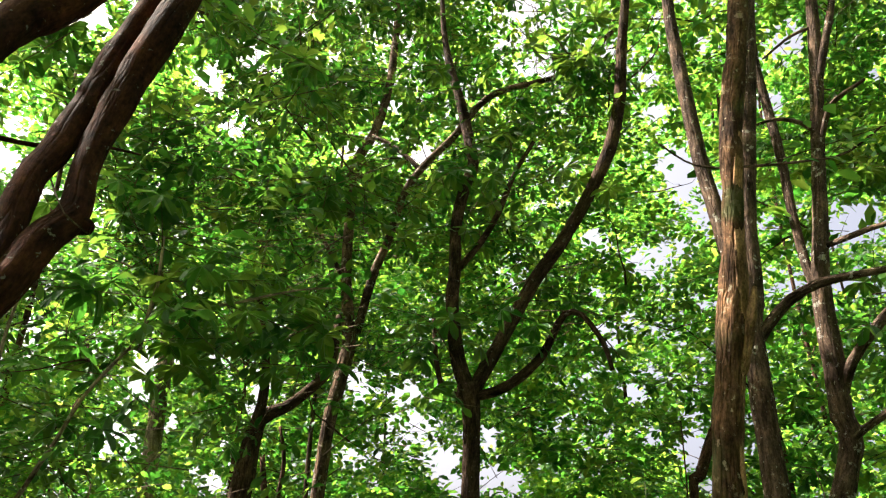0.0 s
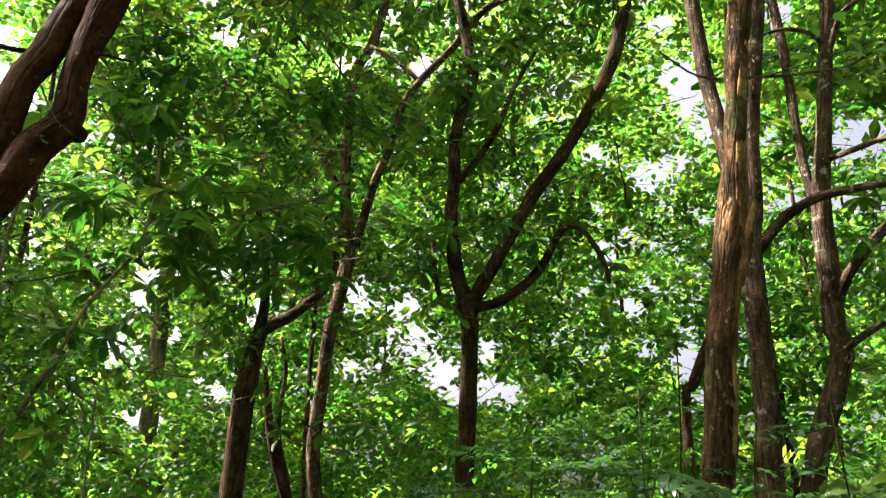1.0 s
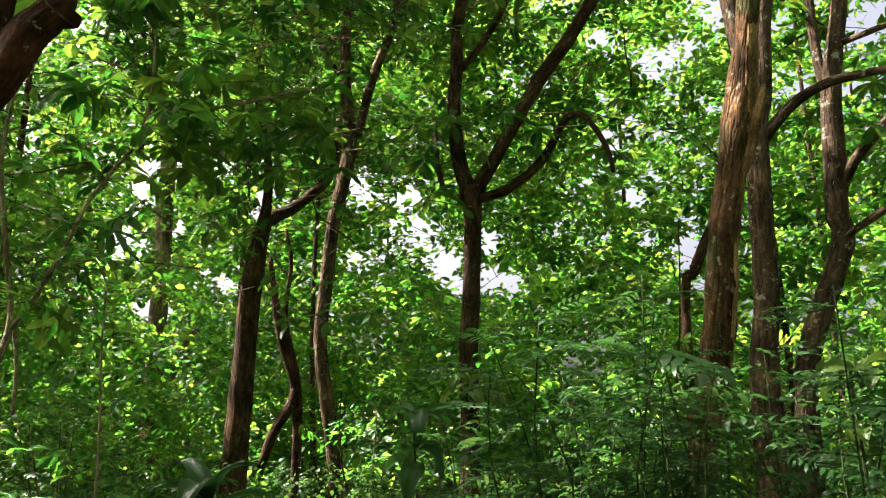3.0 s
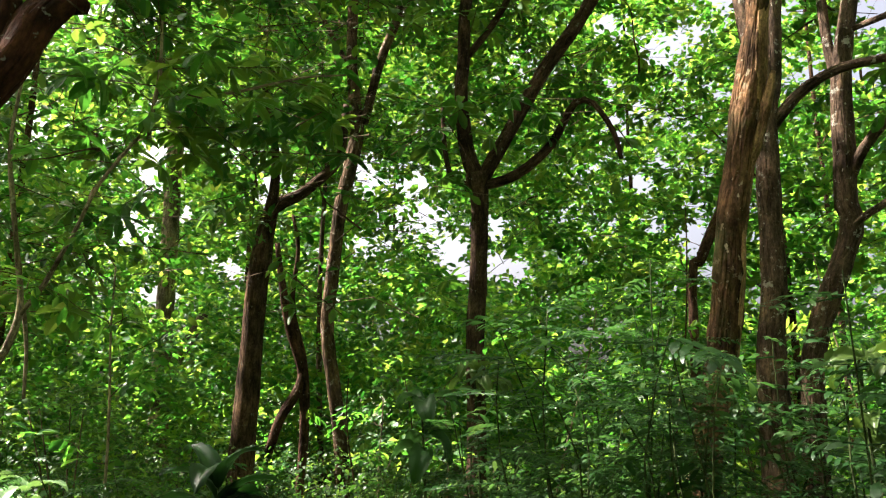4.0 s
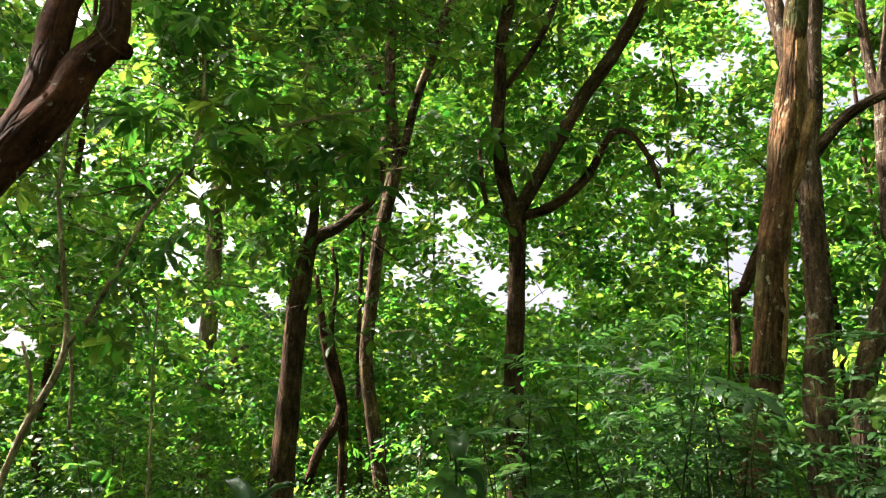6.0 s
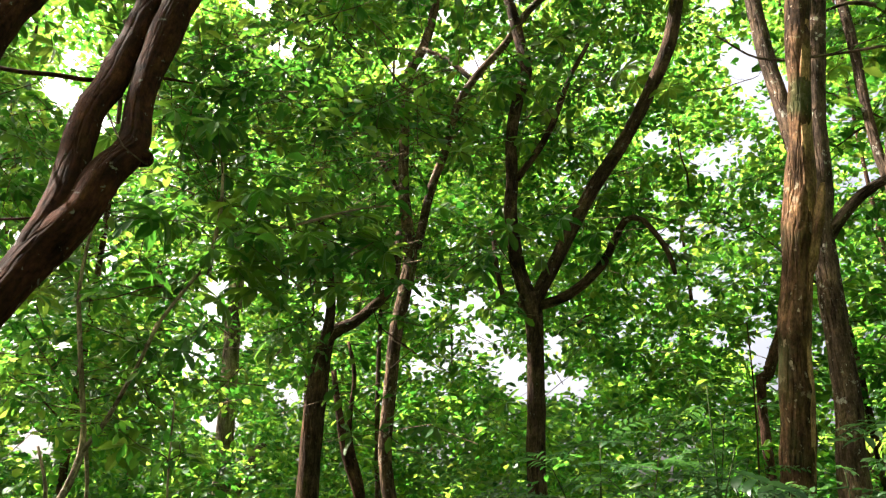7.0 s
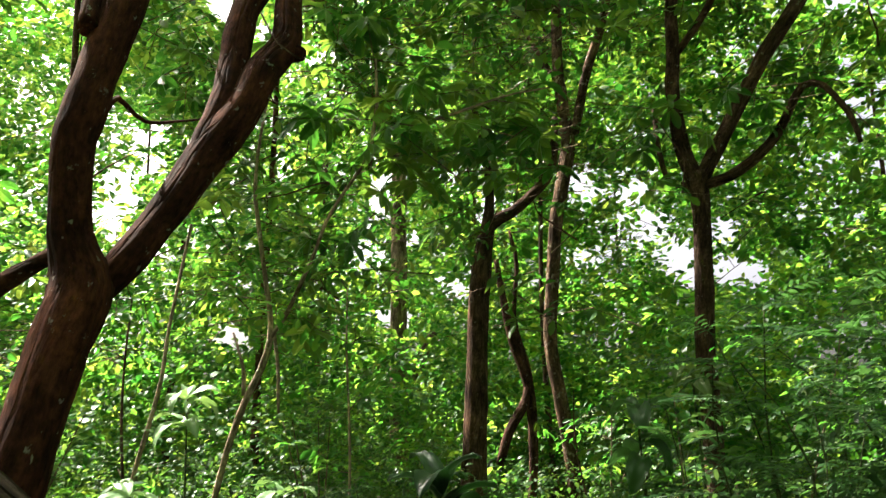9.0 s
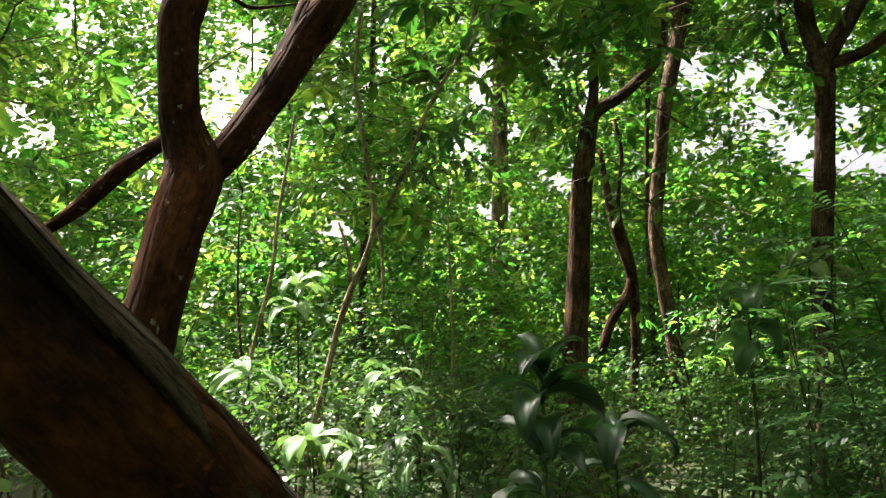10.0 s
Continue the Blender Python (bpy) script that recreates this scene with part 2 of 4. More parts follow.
def to_ground(rows, flare=1.35):
    """Carries the foot of a trunk down into the ground."""
    x, y, z, r = rows[0]
    x2, y2, z2, _ = rows[1]
    g = ground_height(x, y) - 0.1
    lean = max(min((z - g) / max(z2 - z, 0.3), 1.2), 0.0) * 0.5
    fx, fy = x + (x - x2) * lean, y + (y - y2) * lean
    mid = g + 0.35
    head = [(fx, fy, g, r * flare * 1.25)]
    if z - mid > 0.2:
        head.append(((fx + x) / 2, (fy + y) / 2, mid, r * flare))
    return head + list(rows)


# leaf blades: across, along, up, for a blade of length and width 1; widest past the middle, with a blunt tip
BLADE_FINE = (np.array([(0, 0, 0), (-0.26, 0.25, 0.06), (0, 0.25, 0.01), (0.26, 0.25, 0.06), (-0.5, 0.62, 0.05), (0, 0.62, -0.05), (0.5, 0.62, 0.05), (-0.32, 0.88, -0.05), (0.32, 0.88, -0.05), (0, 1, -0.16)]),
              [0, 2, 1, 0, 3, 2, 1, 2, 5, 4, 2, 3, 6, 5, 4, 5, 9, 7, 5, 6, 8, 9], [3, 3, 4, 4, 4, 4])
BLADE_MID = (np.array([(0, 0, 0), (-0.42, 0.35, 0.08), (0.42, 0.35, 0.08), (-0.44, 0.74, 0.02), (0.44, 0.74, 0.02), (0, 1, -0.12)]),
             [0, 2, 1, 1, 2, 4, 3, 3, 4, 5], [3, 4, 3])
BLADE_FAR = (np.array([(0, 0, 0), (-0.5, 0.5, 0.06), (0.5, 0.5, 0.06), (-0.25, 1, -0.08), (0.25, 1, -0.08)]), [0, 2, 4, 3, 1], [5])


def blades(places, ways, ups, lengths, widths, blade):
    """Arrays for many leaves: places of the stalks, the ways they point, and the ways their faces look."""
    form, flat, loops = blade
    y = ways / (np.linalg.norm(ways, axis=1)[:, None] + 1e-9)
    z = ups - y * (ups * y).sum(1)[:, None]
    z /= np.linalg.norm(z, axis=1)[:, None] + 1e-9
    x = np.cross(y, z)
    n, k = len(places), len(form)
    v = (places[:, None] + form[None, :, 0, None] * (x * widths[:, None])[:, None] + form[None, :, 1, None] * (y * lengths[:, None])[:, None]
         + form[None, :, 2, None] * (z * lengths[:, None])[:, None])
    flat_all = (np.array(flat)[None] + (np.arange(n) * k)[:, None]).ravel()
    return v.reshape(-1, 3), flat_all, np.tile(loops, n)


def sprays(centres, per, size, blade, droop=0.35, spread=0.22, narrow=0.36, r=rng, left=None):
    """Leaves in sprays: each centre carries a twig with leaves set round its outer part. Returns the leaves' arrays and the twigs' ends."""
    n = len(centres)
    az = r.uniform(0, 2 * np.pi, n)
    twig = np.stack([np.cos(az), np.sin(az), r.uniform(-0.5, 0.5, n)], 1)
    twig /= np.linalg.norm(twig, axis=1)[:, None]
    face = r.normal(0, 0.38, (n, 3))
    face[:, 2] += 1.0
    t3, f3 = np.repeat(twig, per, 0), np.repeat(face, per, 0)
    u = r.uniform(-1.0, 1.0, n * per)[:, None]
    side = np.cross(t3, f3)
    across = r.uniform(-1.0, 1.0, n * per)[:, None]
    place = np.repeat(centres, per, 0) + t3 * u * spread * 1.3 + side * across * spread * 0.45 + f3 * r.normal(0, 0.16 * spread, (n * per, 1))
    out = side * np.sign(across) * r.uniform(0.4, 1.2, (n * per, 1)) + t3 * r.uniform(0.2, 1.0, (n * per, 1)) + r.normal(0, 0.25, (n * per, 3))
    out[:, 2] -= droop * r.uniform(0, 2.2, n * per)
    up = f3 + r.normal(0, 0.3, (n * per, 3))
    lengths = size * r.uniform(0.6, 1.25, n * per)
    if left is not None:
        ok = left(place + out * (0.5 * lengths / (np.linalg.norm(out, axis=1) + 1e-9))[:, None], r)
        place, out, up, lengths = place[ok], out[ok], up[ok], lengths[ok]
    arrays = blades(place, out, up, lengths, lengths * narrow * r.uniform(0.8, 1.2, len(lengths)), blade)
    return arrays, centres - twig * spread * 1.5, centres + twig * spread * 1.3


def thin_twigs(starts, ends, radius):
    """Three-sided twigs as arrays."""
    n = len(starts)
    d = ends - starts
    d /= np.linalg.norm(d, axis=1)[:, None] + 1e-9
    a = np.cross(d, (0.21, 0.34, 0.92))
    a /= np.linalg.norm(a, axis=1)[:, None] + 1e-9
    b = np.cross(d, a)
    ring = [a, -0.5 * a + 0.87 * b, -0.5 * a - 0.87 * b]
    v = np.stack([starts + q * radius for q in ring] + [ends + q * radius * 0.4 for q in ring], 1).reshape(-1, 3)
    one = np.array([0, 1, 4, 3, 1, 2, 5, 4, 2, 0, 3, 5])
    return v, (one[None] + (np.arange(n) * 6)[:, None]).ravel(), np.full(3 * n, 4)


def joined(name, material, *arrays):
    vs, fs, ls, base = [], [], [], 0
    for v, f, l in arrays:
        vs.append(v), fs.append(f + base), ls.append(l)
        base += len(v)
    return mesh_from(name, np.concatenate(vs), np.concatenate(fs), np.concatenate(ls), material, True)


EYE = np.array((0.0, 0.0, 1.6))


def out_at(az, el, far):
    """Places at a level distance far from the standing point, az degrees to the left and el up."""
    az, el = np.radians(az), np.radians(el)
    return np.stack([-np.sin(az) * far, np.cos(az) * far, np.tan(el) * far], -1) + EYE


# openings fitted to the camera's view: azimuth, elevation and half-width in degrees from the standing point
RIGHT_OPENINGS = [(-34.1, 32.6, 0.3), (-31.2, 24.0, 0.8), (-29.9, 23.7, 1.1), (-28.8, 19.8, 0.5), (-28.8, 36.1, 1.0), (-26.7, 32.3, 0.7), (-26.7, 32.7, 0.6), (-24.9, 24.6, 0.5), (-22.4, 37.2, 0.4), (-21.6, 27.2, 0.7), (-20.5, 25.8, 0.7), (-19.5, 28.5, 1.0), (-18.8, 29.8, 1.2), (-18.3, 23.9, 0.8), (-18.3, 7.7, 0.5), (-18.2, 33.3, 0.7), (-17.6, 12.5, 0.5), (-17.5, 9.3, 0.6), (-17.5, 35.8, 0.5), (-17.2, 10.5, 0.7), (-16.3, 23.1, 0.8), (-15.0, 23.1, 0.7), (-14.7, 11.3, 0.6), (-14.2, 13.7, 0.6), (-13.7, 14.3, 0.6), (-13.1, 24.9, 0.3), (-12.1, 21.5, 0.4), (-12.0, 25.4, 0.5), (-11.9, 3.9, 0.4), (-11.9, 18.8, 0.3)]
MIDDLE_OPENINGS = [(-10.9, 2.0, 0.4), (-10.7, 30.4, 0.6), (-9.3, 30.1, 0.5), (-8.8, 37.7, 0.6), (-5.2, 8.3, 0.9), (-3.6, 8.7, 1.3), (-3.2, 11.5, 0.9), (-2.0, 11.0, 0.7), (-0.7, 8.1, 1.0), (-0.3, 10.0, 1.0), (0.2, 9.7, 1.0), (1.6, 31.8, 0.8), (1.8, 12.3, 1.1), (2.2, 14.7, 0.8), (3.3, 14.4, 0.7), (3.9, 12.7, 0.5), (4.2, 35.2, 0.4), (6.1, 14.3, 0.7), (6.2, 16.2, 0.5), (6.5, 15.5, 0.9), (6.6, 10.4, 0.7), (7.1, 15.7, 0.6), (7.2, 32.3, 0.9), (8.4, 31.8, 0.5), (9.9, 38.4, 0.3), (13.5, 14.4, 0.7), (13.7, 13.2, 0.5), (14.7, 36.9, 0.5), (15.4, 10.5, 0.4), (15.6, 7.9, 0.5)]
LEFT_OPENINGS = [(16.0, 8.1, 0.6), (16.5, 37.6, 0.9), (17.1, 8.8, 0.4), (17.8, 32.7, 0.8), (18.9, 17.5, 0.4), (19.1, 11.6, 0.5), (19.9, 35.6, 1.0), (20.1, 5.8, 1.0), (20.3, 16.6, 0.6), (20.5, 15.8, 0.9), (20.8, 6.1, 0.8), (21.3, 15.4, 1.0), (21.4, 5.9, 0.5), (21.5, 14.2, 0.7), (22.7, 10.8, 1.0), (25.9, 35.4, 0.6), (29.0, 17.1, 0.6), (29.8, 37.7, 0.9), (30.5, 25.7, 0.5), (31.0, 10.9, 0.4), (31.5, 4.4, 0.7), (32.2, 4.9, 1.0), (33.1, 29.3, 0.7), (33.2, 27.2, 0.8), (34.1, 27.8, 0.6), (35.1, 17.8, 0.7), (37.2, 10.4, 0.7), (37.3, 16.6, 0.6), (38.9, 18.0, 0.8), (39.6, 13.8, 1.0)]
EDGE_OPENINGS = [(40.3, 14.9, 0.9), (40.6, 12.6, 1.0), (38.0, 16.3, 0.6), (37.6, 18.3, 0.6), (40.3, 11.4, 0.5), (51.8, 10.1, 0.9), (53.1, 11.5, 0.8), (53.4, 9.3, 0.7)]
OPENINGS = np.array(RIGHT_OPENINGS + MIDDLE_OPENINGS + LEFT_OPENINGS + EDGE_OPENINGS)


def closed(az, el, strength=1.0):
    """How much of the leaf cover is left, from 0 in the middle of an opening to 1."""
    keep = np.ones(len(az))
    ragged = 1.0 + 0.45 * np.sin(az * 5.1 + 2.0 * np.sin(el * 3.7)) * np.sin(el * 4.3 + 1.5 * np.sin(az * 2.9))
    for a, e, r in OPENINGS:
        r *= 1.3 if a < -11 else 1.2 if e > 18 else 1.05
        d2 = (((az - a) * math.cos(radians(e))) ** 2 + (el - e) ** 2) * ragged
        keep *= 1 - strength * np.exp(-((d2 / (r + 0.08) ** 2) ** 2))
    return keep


def bearings(p):
    """Azimuth and elevation of places from the standing point, in degrees."""
    q = p - EYE
    return np.degrees(np.arctan2(-q[:, 0], q[:, 1])), np.degrees(np.arctan2(q[:, 2], np.hypot(q[:, 0], q[:, 1])))


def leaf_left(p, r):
    """Which single leaves stay; cut along the camera's sightlines, so that the openings have leafy edges."""
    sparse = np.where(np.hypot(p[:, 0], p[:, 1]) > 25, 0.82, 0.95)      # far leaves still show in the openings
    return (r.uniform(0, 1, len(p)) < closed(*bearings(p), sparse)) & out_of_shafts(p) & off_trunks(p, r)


TRUNK_CELL = 0.25                      # degrees
trunk_far = np.zeros((480, 280))       # how far off a trunk stands in each direction, 0 where there is none


def note_trunk(rows, lo=0.0, hi=99.0):
    """Thins leaves on the camera's sightlines to this trunk, so that it stays visible."""
    line = smooth_line(rows, 0.08)
    line = line[(line[:, 2] > lo) & (line[:, 2] < hi)]
    far = np.hypot(line[:, 0], line[:, 1])
    az, el = bearings(line[:, :3])
    half = np.degrees(line[:, 3] / far) + 0.35
    for a, e, h, d in zip(az, el, half, far):
        i0, i1, j0, j1 = (int(v / TRUNK_CELL) for v in (a - h + 50, a + h + 50, e - h + 15, e + h + 15))
        trunk_far[max(i0, 0):i1 + 1, max(j0, 0):j1 + 1] = np.maximum(trunk_far[max(i0, 0):i1 + 1, max(j0, 0):j1 + 1], d)


def off_trunks(p, r, share=0.6):
    a, e = bearings(p)
    i, j = ((a + 50) / TRUNK_CELL).astype(int).clip(0, 479), ((e + 15) / TRUNK_CELL).astype(int).clip(0, 279)
    return (np.hypot(p[:, 0], p[:, 1]) > trunk_far[i, j] - 0.1) | (r.uniform(0, 1, len(p)) > share)


def sun_left(p, r):
    """Which single leaves stay clear of the shafts of sun."""
    return out_of_shafts(p)


# places lit by clearing leaves towards the sun, and the half-width of each shaft
SHAFTS = [((-3.4, 4.95, 1.4), 0.7), ((-2.45, 4.7, 0.95), 0.28), ((-3.1, 4.0, 0.9), 0.35), ((1.85, 4.85, 3.9), 0.35), ((3.65, 6.75, 5.2), 0.3), ((3.75, 6.8, 5.8), 0.3), ((3.9, 6.8, 6.5), 0.3), ((2.5, 6.5, 5.2), 0.3), ((-1.7, 2.5, 2.5), 0.35),
          ((-3.2, 5.6, 1.5), 0.4), ((0.6, 6.5, 0.7), 0.5), ((-1.4, 8.5, 0.8), 0.7), ((2.0, 8.0, 1.0), 0.6), ((0.9, 2.6, 1.5), 0.3), ((-2.2, 4.4, 0.5), 0.35), ((-3.0, 5.6, 0.6), 0.6), ((-0.9, 7.0, 0.5), 0.4), ((-0.3, 9.0, 0.6), 0.7), ((-0.75, 8.4, 0.5), 0.7), ((-1.1, 7.9, 0.5), 0.6), ((0.3, 9.4, 0.8), 0.6), ((0.6, 2.4, 1.3), 0.2), ((1.5, 2.6, 1.5), 0.2), ((0.35, 2.7, 1.3), 0.2)]

SHAFTS += [((-math.sin(radians(a)) * d, math.cos(radians(a)) * d, z), 0.4) for a, d, z in
           ((-30, 9.5, 1.2), (-14, 9.5, 1.6), (-6, 8.5, 0.8), (-10, 8.0, 1.2), (-17, 8.5, 2.6), (-24, 8.5, 2.0), (-28, 8.0, 3.2), (-33, 8.5, 2.2), (-13, 7.0, 0.5), (3, 10.0, 0.7), (12, 10.0, 0.6), (34, 9.0, 1.0), (40, 8.5, 2.4), (6, 6.5, 0.4), (10, 7.0, 0.5), (-30, 6.0, 1.9), (36, 4.4, 0.8), (41, 4.8, 1.2), (43, 6.5, 1.5), (48, 7.0, 2.5), (42, 8.0, 1.8), (46, 9.0, 3.0), (33.3, 6.6, 0.7), (36, 6.2, 1.0))]


SHAFTS += [((0.94, 7.54, 8.1), 0.2), ((1.39, 7.67, 7.35), 0.2), ((-2.09, 6.68, 6.1), 0.3), ((-2.8, 5.86, 4.1), 0.4), ((-2.45, 6.56, 6.5), 0.35), ((-2.2, 6.67, 2.8), 0.35),
           ((4.07, 6.86, 7.3), 0.35), ((3.55, 6.75, 4.75), 0.28), ((2.61, 6.82, 5.7), 0.3), ((2.63, 6.7, 5.1), 0.25), ((1.9, 4.9, 5.0), 0.25), ((1.33, 7.69, 5.4), 0.2), ((-1.4, 9.08, 6.4), 0.3), ((-1.35, 9.2, 3.4), 0.25), ((-3.55, 5.46, 0.8), 0.35), ((-2.0, 3.75, 0.65), 0.3), ((-2.35, 3.6, 0.65), 0.3), ((-3.35, 5.6, 1.3), 0.35)]

# random leaf-free shafts added to dapple the wood with sun
more = np.random.default_rng(91)
SHAFTS += [((-math.sin(radians(a)) * d, math.cos(radians(a)) * d, z), 0.3) for a, d, z in zip(more.uniform(-40, 11, 22), more.uniform(5.5, 12.5, 22), more.uniform(0.4, 2.6, 22))]


SHAFTS += [((-math.sin(radians(a)) * d, math.cos(radians(a)) * d, z), 0.55) for a, d, z in zip(more.uniform(-38, 50, 40), more.uniform(15.5, 21, 40), more.uniform(1.5, 6.5, 40))]
SHAFTS += [((-math.sin(radians(a)) * d, math.cos(radians(a)) * d, z), 0.35) for a, d, z in zip(more.uniform(-36, 48, 22), more.uniform(10, 13, 22), more.uniform(2.5, 5, 22))]


# leaf-free shafts added to brighten the right and the far left
side = np.random.default_rng(17)
for _ in range(18):
    a, d, up = side.uniform(-34, -9), side.uniform(11, 21), math.tan(radians(side.uniform(4, 17)))
    SHAFTS.append(((-math.sin(radians(a)) * d, math.cos(radians(a)) * d, 1.6 + d * up), 0.75))
for _ in range(4):
    a, d, z = side.uniform(35, 52), side.uniform(8, 15), side.uniform(0.8, 3.6)
    SHAFTS.append(((-math.sin(radians(a)) * d, math.cos(radians(a)) * d, z), 0.7))
for _ in range(7):
    a, d, up = side.uniform(35, 50), side.uniform(9, 18), math.tan(radians(side.uniform(6, 18)))
    SHAFTS.append(((-math.sin(radians(a)) * d, math.cos(radians(a)) * d, 1.6 + d * up), 0.85))


def out_of_shafts(p):
    ok = np.ones(len(p), bool)
    for foot, half in SHAFTS:
        d = p - np.array(foot)
        along = d @ np.array(sun_way)
        ok &= (np.linalg.norm(d - along[:, None] * np.array(sun_way), axis=1) > half) | (along < 0.7)
    return ok


def patchy(az, el, scale, seed):
    return np.array([noise.noise((a * scale, e * scale, seed)) for a, e in zip(az, el)])


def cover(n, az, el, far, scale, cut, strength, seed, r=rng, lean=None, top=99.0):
    """Spray centres spread over a stretch of forest, with gaps cut where the camera sees openings."""
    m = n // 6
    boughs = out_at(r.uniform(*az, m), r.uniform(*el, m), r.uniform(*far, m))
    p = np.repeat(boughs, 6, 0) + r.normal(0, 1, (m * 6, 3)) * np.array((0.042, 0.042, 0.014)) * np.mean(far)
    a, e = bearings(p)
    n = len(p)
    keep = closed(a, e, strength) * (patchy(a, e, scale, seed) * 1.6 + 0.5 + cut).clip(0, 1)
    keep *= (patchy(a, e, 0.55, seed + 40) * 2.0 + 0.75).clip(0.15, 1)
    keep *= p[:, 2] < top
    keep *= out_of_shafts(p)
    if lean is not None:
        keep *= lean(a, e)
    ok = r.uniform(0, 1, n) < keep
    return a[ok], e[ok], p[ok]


# ---- ground ----
gx = np.concatenate([-np.geomspace(400, 14, 14), np.linspace(-12, 12, 61), np.geomspace(14, 400, 14)])
verts = np.array([(x, y, ground_height(x, y)) for y in gx + 4 for x in gx])
w = len(gx)
quads = [q for j in range(w - 1) for i in range(w - 1) for q in (j * w + i, j * w + i + 1, (j + 1) * w + i + 1, (j + 1) * w + i)]
ground = new("ground", mesh_from("ground", verts, quads, [4] * ((w - 1) ** 2), soil, True))
tagged(ground, "brown leaf litter on soft forest soil", "ground", kind="structure")

# ---- trunks and limbs: x, y, z and radius in metres ----
A_trunk = [(-1.87,1.89,1.08,0.114), (-1.87,1.96,1.37,0.096), (-1.89,2.08,1.69,0.096), (-1.87,2.16,1.93,0.102), (-1.91,2.13,2.12,0.073), (-1.92,2.12,2.42,0.07), (-1.91,2.14,2.53,0.072), (-1.9,2.28,2.99,0.076), (-1.89,2.42,3.44,0.087), (-1.87,2.69,3.95,0.095), (-1.78,2.84,4.21,0.101), (-1.6,3,4.66,0.102), (-1.46,3.18,5.32,0.099)]
A_limb = [(-1.86,2.17,1.89,0.058), (-1.79,2.3,2.07,0.062), (-1.75,2.46,2.3,0.069), (-1.72,2.6,2.51,0.077), (-1.65,2.71,2.71,0.083), (-1.62,2.85,2.97,0.075), (-1.59,2.99,3.16,0.07), (-1.63,3.08,3.43,0.061), (-1.64,3.18,3.71,0.073), (-1.61,3.31,4.1,0.085), (-1.56,3.44,4.53,0.094), (-1.52,3.63,5.05,0.092), (-1.51,3.79,5.66,0.086)]
A_inner = [(-1.735,2.55,2.44,0.05), (-1.72,2.63,2.62,0.062), (-1.715,2.72,2.8,0.067), (-1.73,2.79,2.96,0.065), (-1.78,2.93,3.29,0.068), (-1.79,3.1,3.56,0.07), (-1.79,3.27,3.95,0.069), (-1.8,3.44,4.35,0.071), (-1.74,3.6,4.85,0.07), (-1.77,3.7,5.28,0.068), (-1.84,3.77,5.75,0.06)]
A_back = [(-1.99,2.19,2.08,0.026), (-2.25,2.29,2.04,0.032), (-2.46,2.36,1.99,0.038), (-2.71,2.38,1.86,0.034), (-2.96,2.38,1.76,0.023), (-3.24,2.35,1.7,0.014)]
B_lean = [(-0.45,0.29,1.61,0.051), (-0.46,0.36,1.54,0.056), (-0.48,0.44,1.48,0.061), (-0.48,0.54,1.39,0.07), (-0.48,0.72,1.21,0.085), (-0.51,1.03,0.95,0.101)]
KNOT = [(-1.58,2.99,3.11,0.054), (-1.53,2.99,3.1,0.04), (-1.5,2.99,3.09,0.029)]
VINE = [(-1.7,2.95,3.31,0.004), (-1.59,2.83,3.16,0.004), (-1.53,2.81,3.07,0.004), (-1.47,2.84,3.02,0.004), (-1.46,2.89,3.02,0.004)]
A_up = [(-1.94,2.17,2.89,0.04), (-2.0,2.25,3.13,0.035), (-2.07,2.33,3.38,0.034), (-2.19,2.43,3.74,0.031), (-2.31,2.59,4.28,0.026)]
A_side = [(-1.92,2.19,2.55,0.018), (-1.98,2.34,2.66,0.0136), (-2.02,2.44,2.74,0.0115), (-2,2.58,2.69,0.009), (-2.01,2.83,2.78,0.0055), (-1.99,3.09,2.89,0.0035)]
A_cross = [(-1.87,2.3,3.19,0.01), (-2.13,2.87,3.51,0.01), (-2.21,3.3,3.75,0.013), (-2.11,3.48,3.82,0.013), (-1.91,3.71,3.96,0.01), (-1.8,3.99,4.08,0.007)]
C_trunk = [(-1.24,9.23,0.33,0.0902), (-1.28,9.23,0.95,0.0826), (-1.37,9.21,1.59,0.0798), (-1.46,9.2,2.25,0.0798), (-1.41,9.21,2.92,0.077), (-1.34,9.22,3.67,0.0817), (-1.21,9.34,4.42,0.0874), (-1.19,9.43,4.82,0.0893), (-1.28,9.51,5.71,0.0684), (-1.28,9.61,6.7,0.0712), (-1.25,9.72,7.49,0.0779), (-1,9.85,8.16,0.0693), (-0.83,9.97,9.07,0.0636), (-0.77,10.07,10.04,0.0589), (-0.72,10.07,11,0.0427), (-0.63,10.18,12.26,0.0256)]
C_limb = [(-1.1,9.44,4.82,0.0572), (-0.91,9.36,5.57,0.0581), (-0.7,9.27,6.1,0.0554), (-0.54,9.18,6.64,0.0528), (-0.3,9.1,7.02,0.0502), (0.12,9,7.45,0.0475), (0.67,8.87,8.06,0.0458), (1.64,8.54,8.19,0.0343), (2.28,8.29,8.69,0.0282)]
C_twig = [(-0.3,9.1,7.02,0.038), (-0.66,9.28,7.48,0.032), (-1.0,9.45,7.79,0.025)]
D_trunk = [(0.23,7.91,0.51,0.109), (0.24,7.91,1.21,0.097), (0.23,7.91,2.04,0.094), (0.27,7.91,2.72,0.092), (0.29,7.91,3.31,0.09), (0.28,7.91,3.61,0.106), (0.26,7.9,3.75,0.124)]
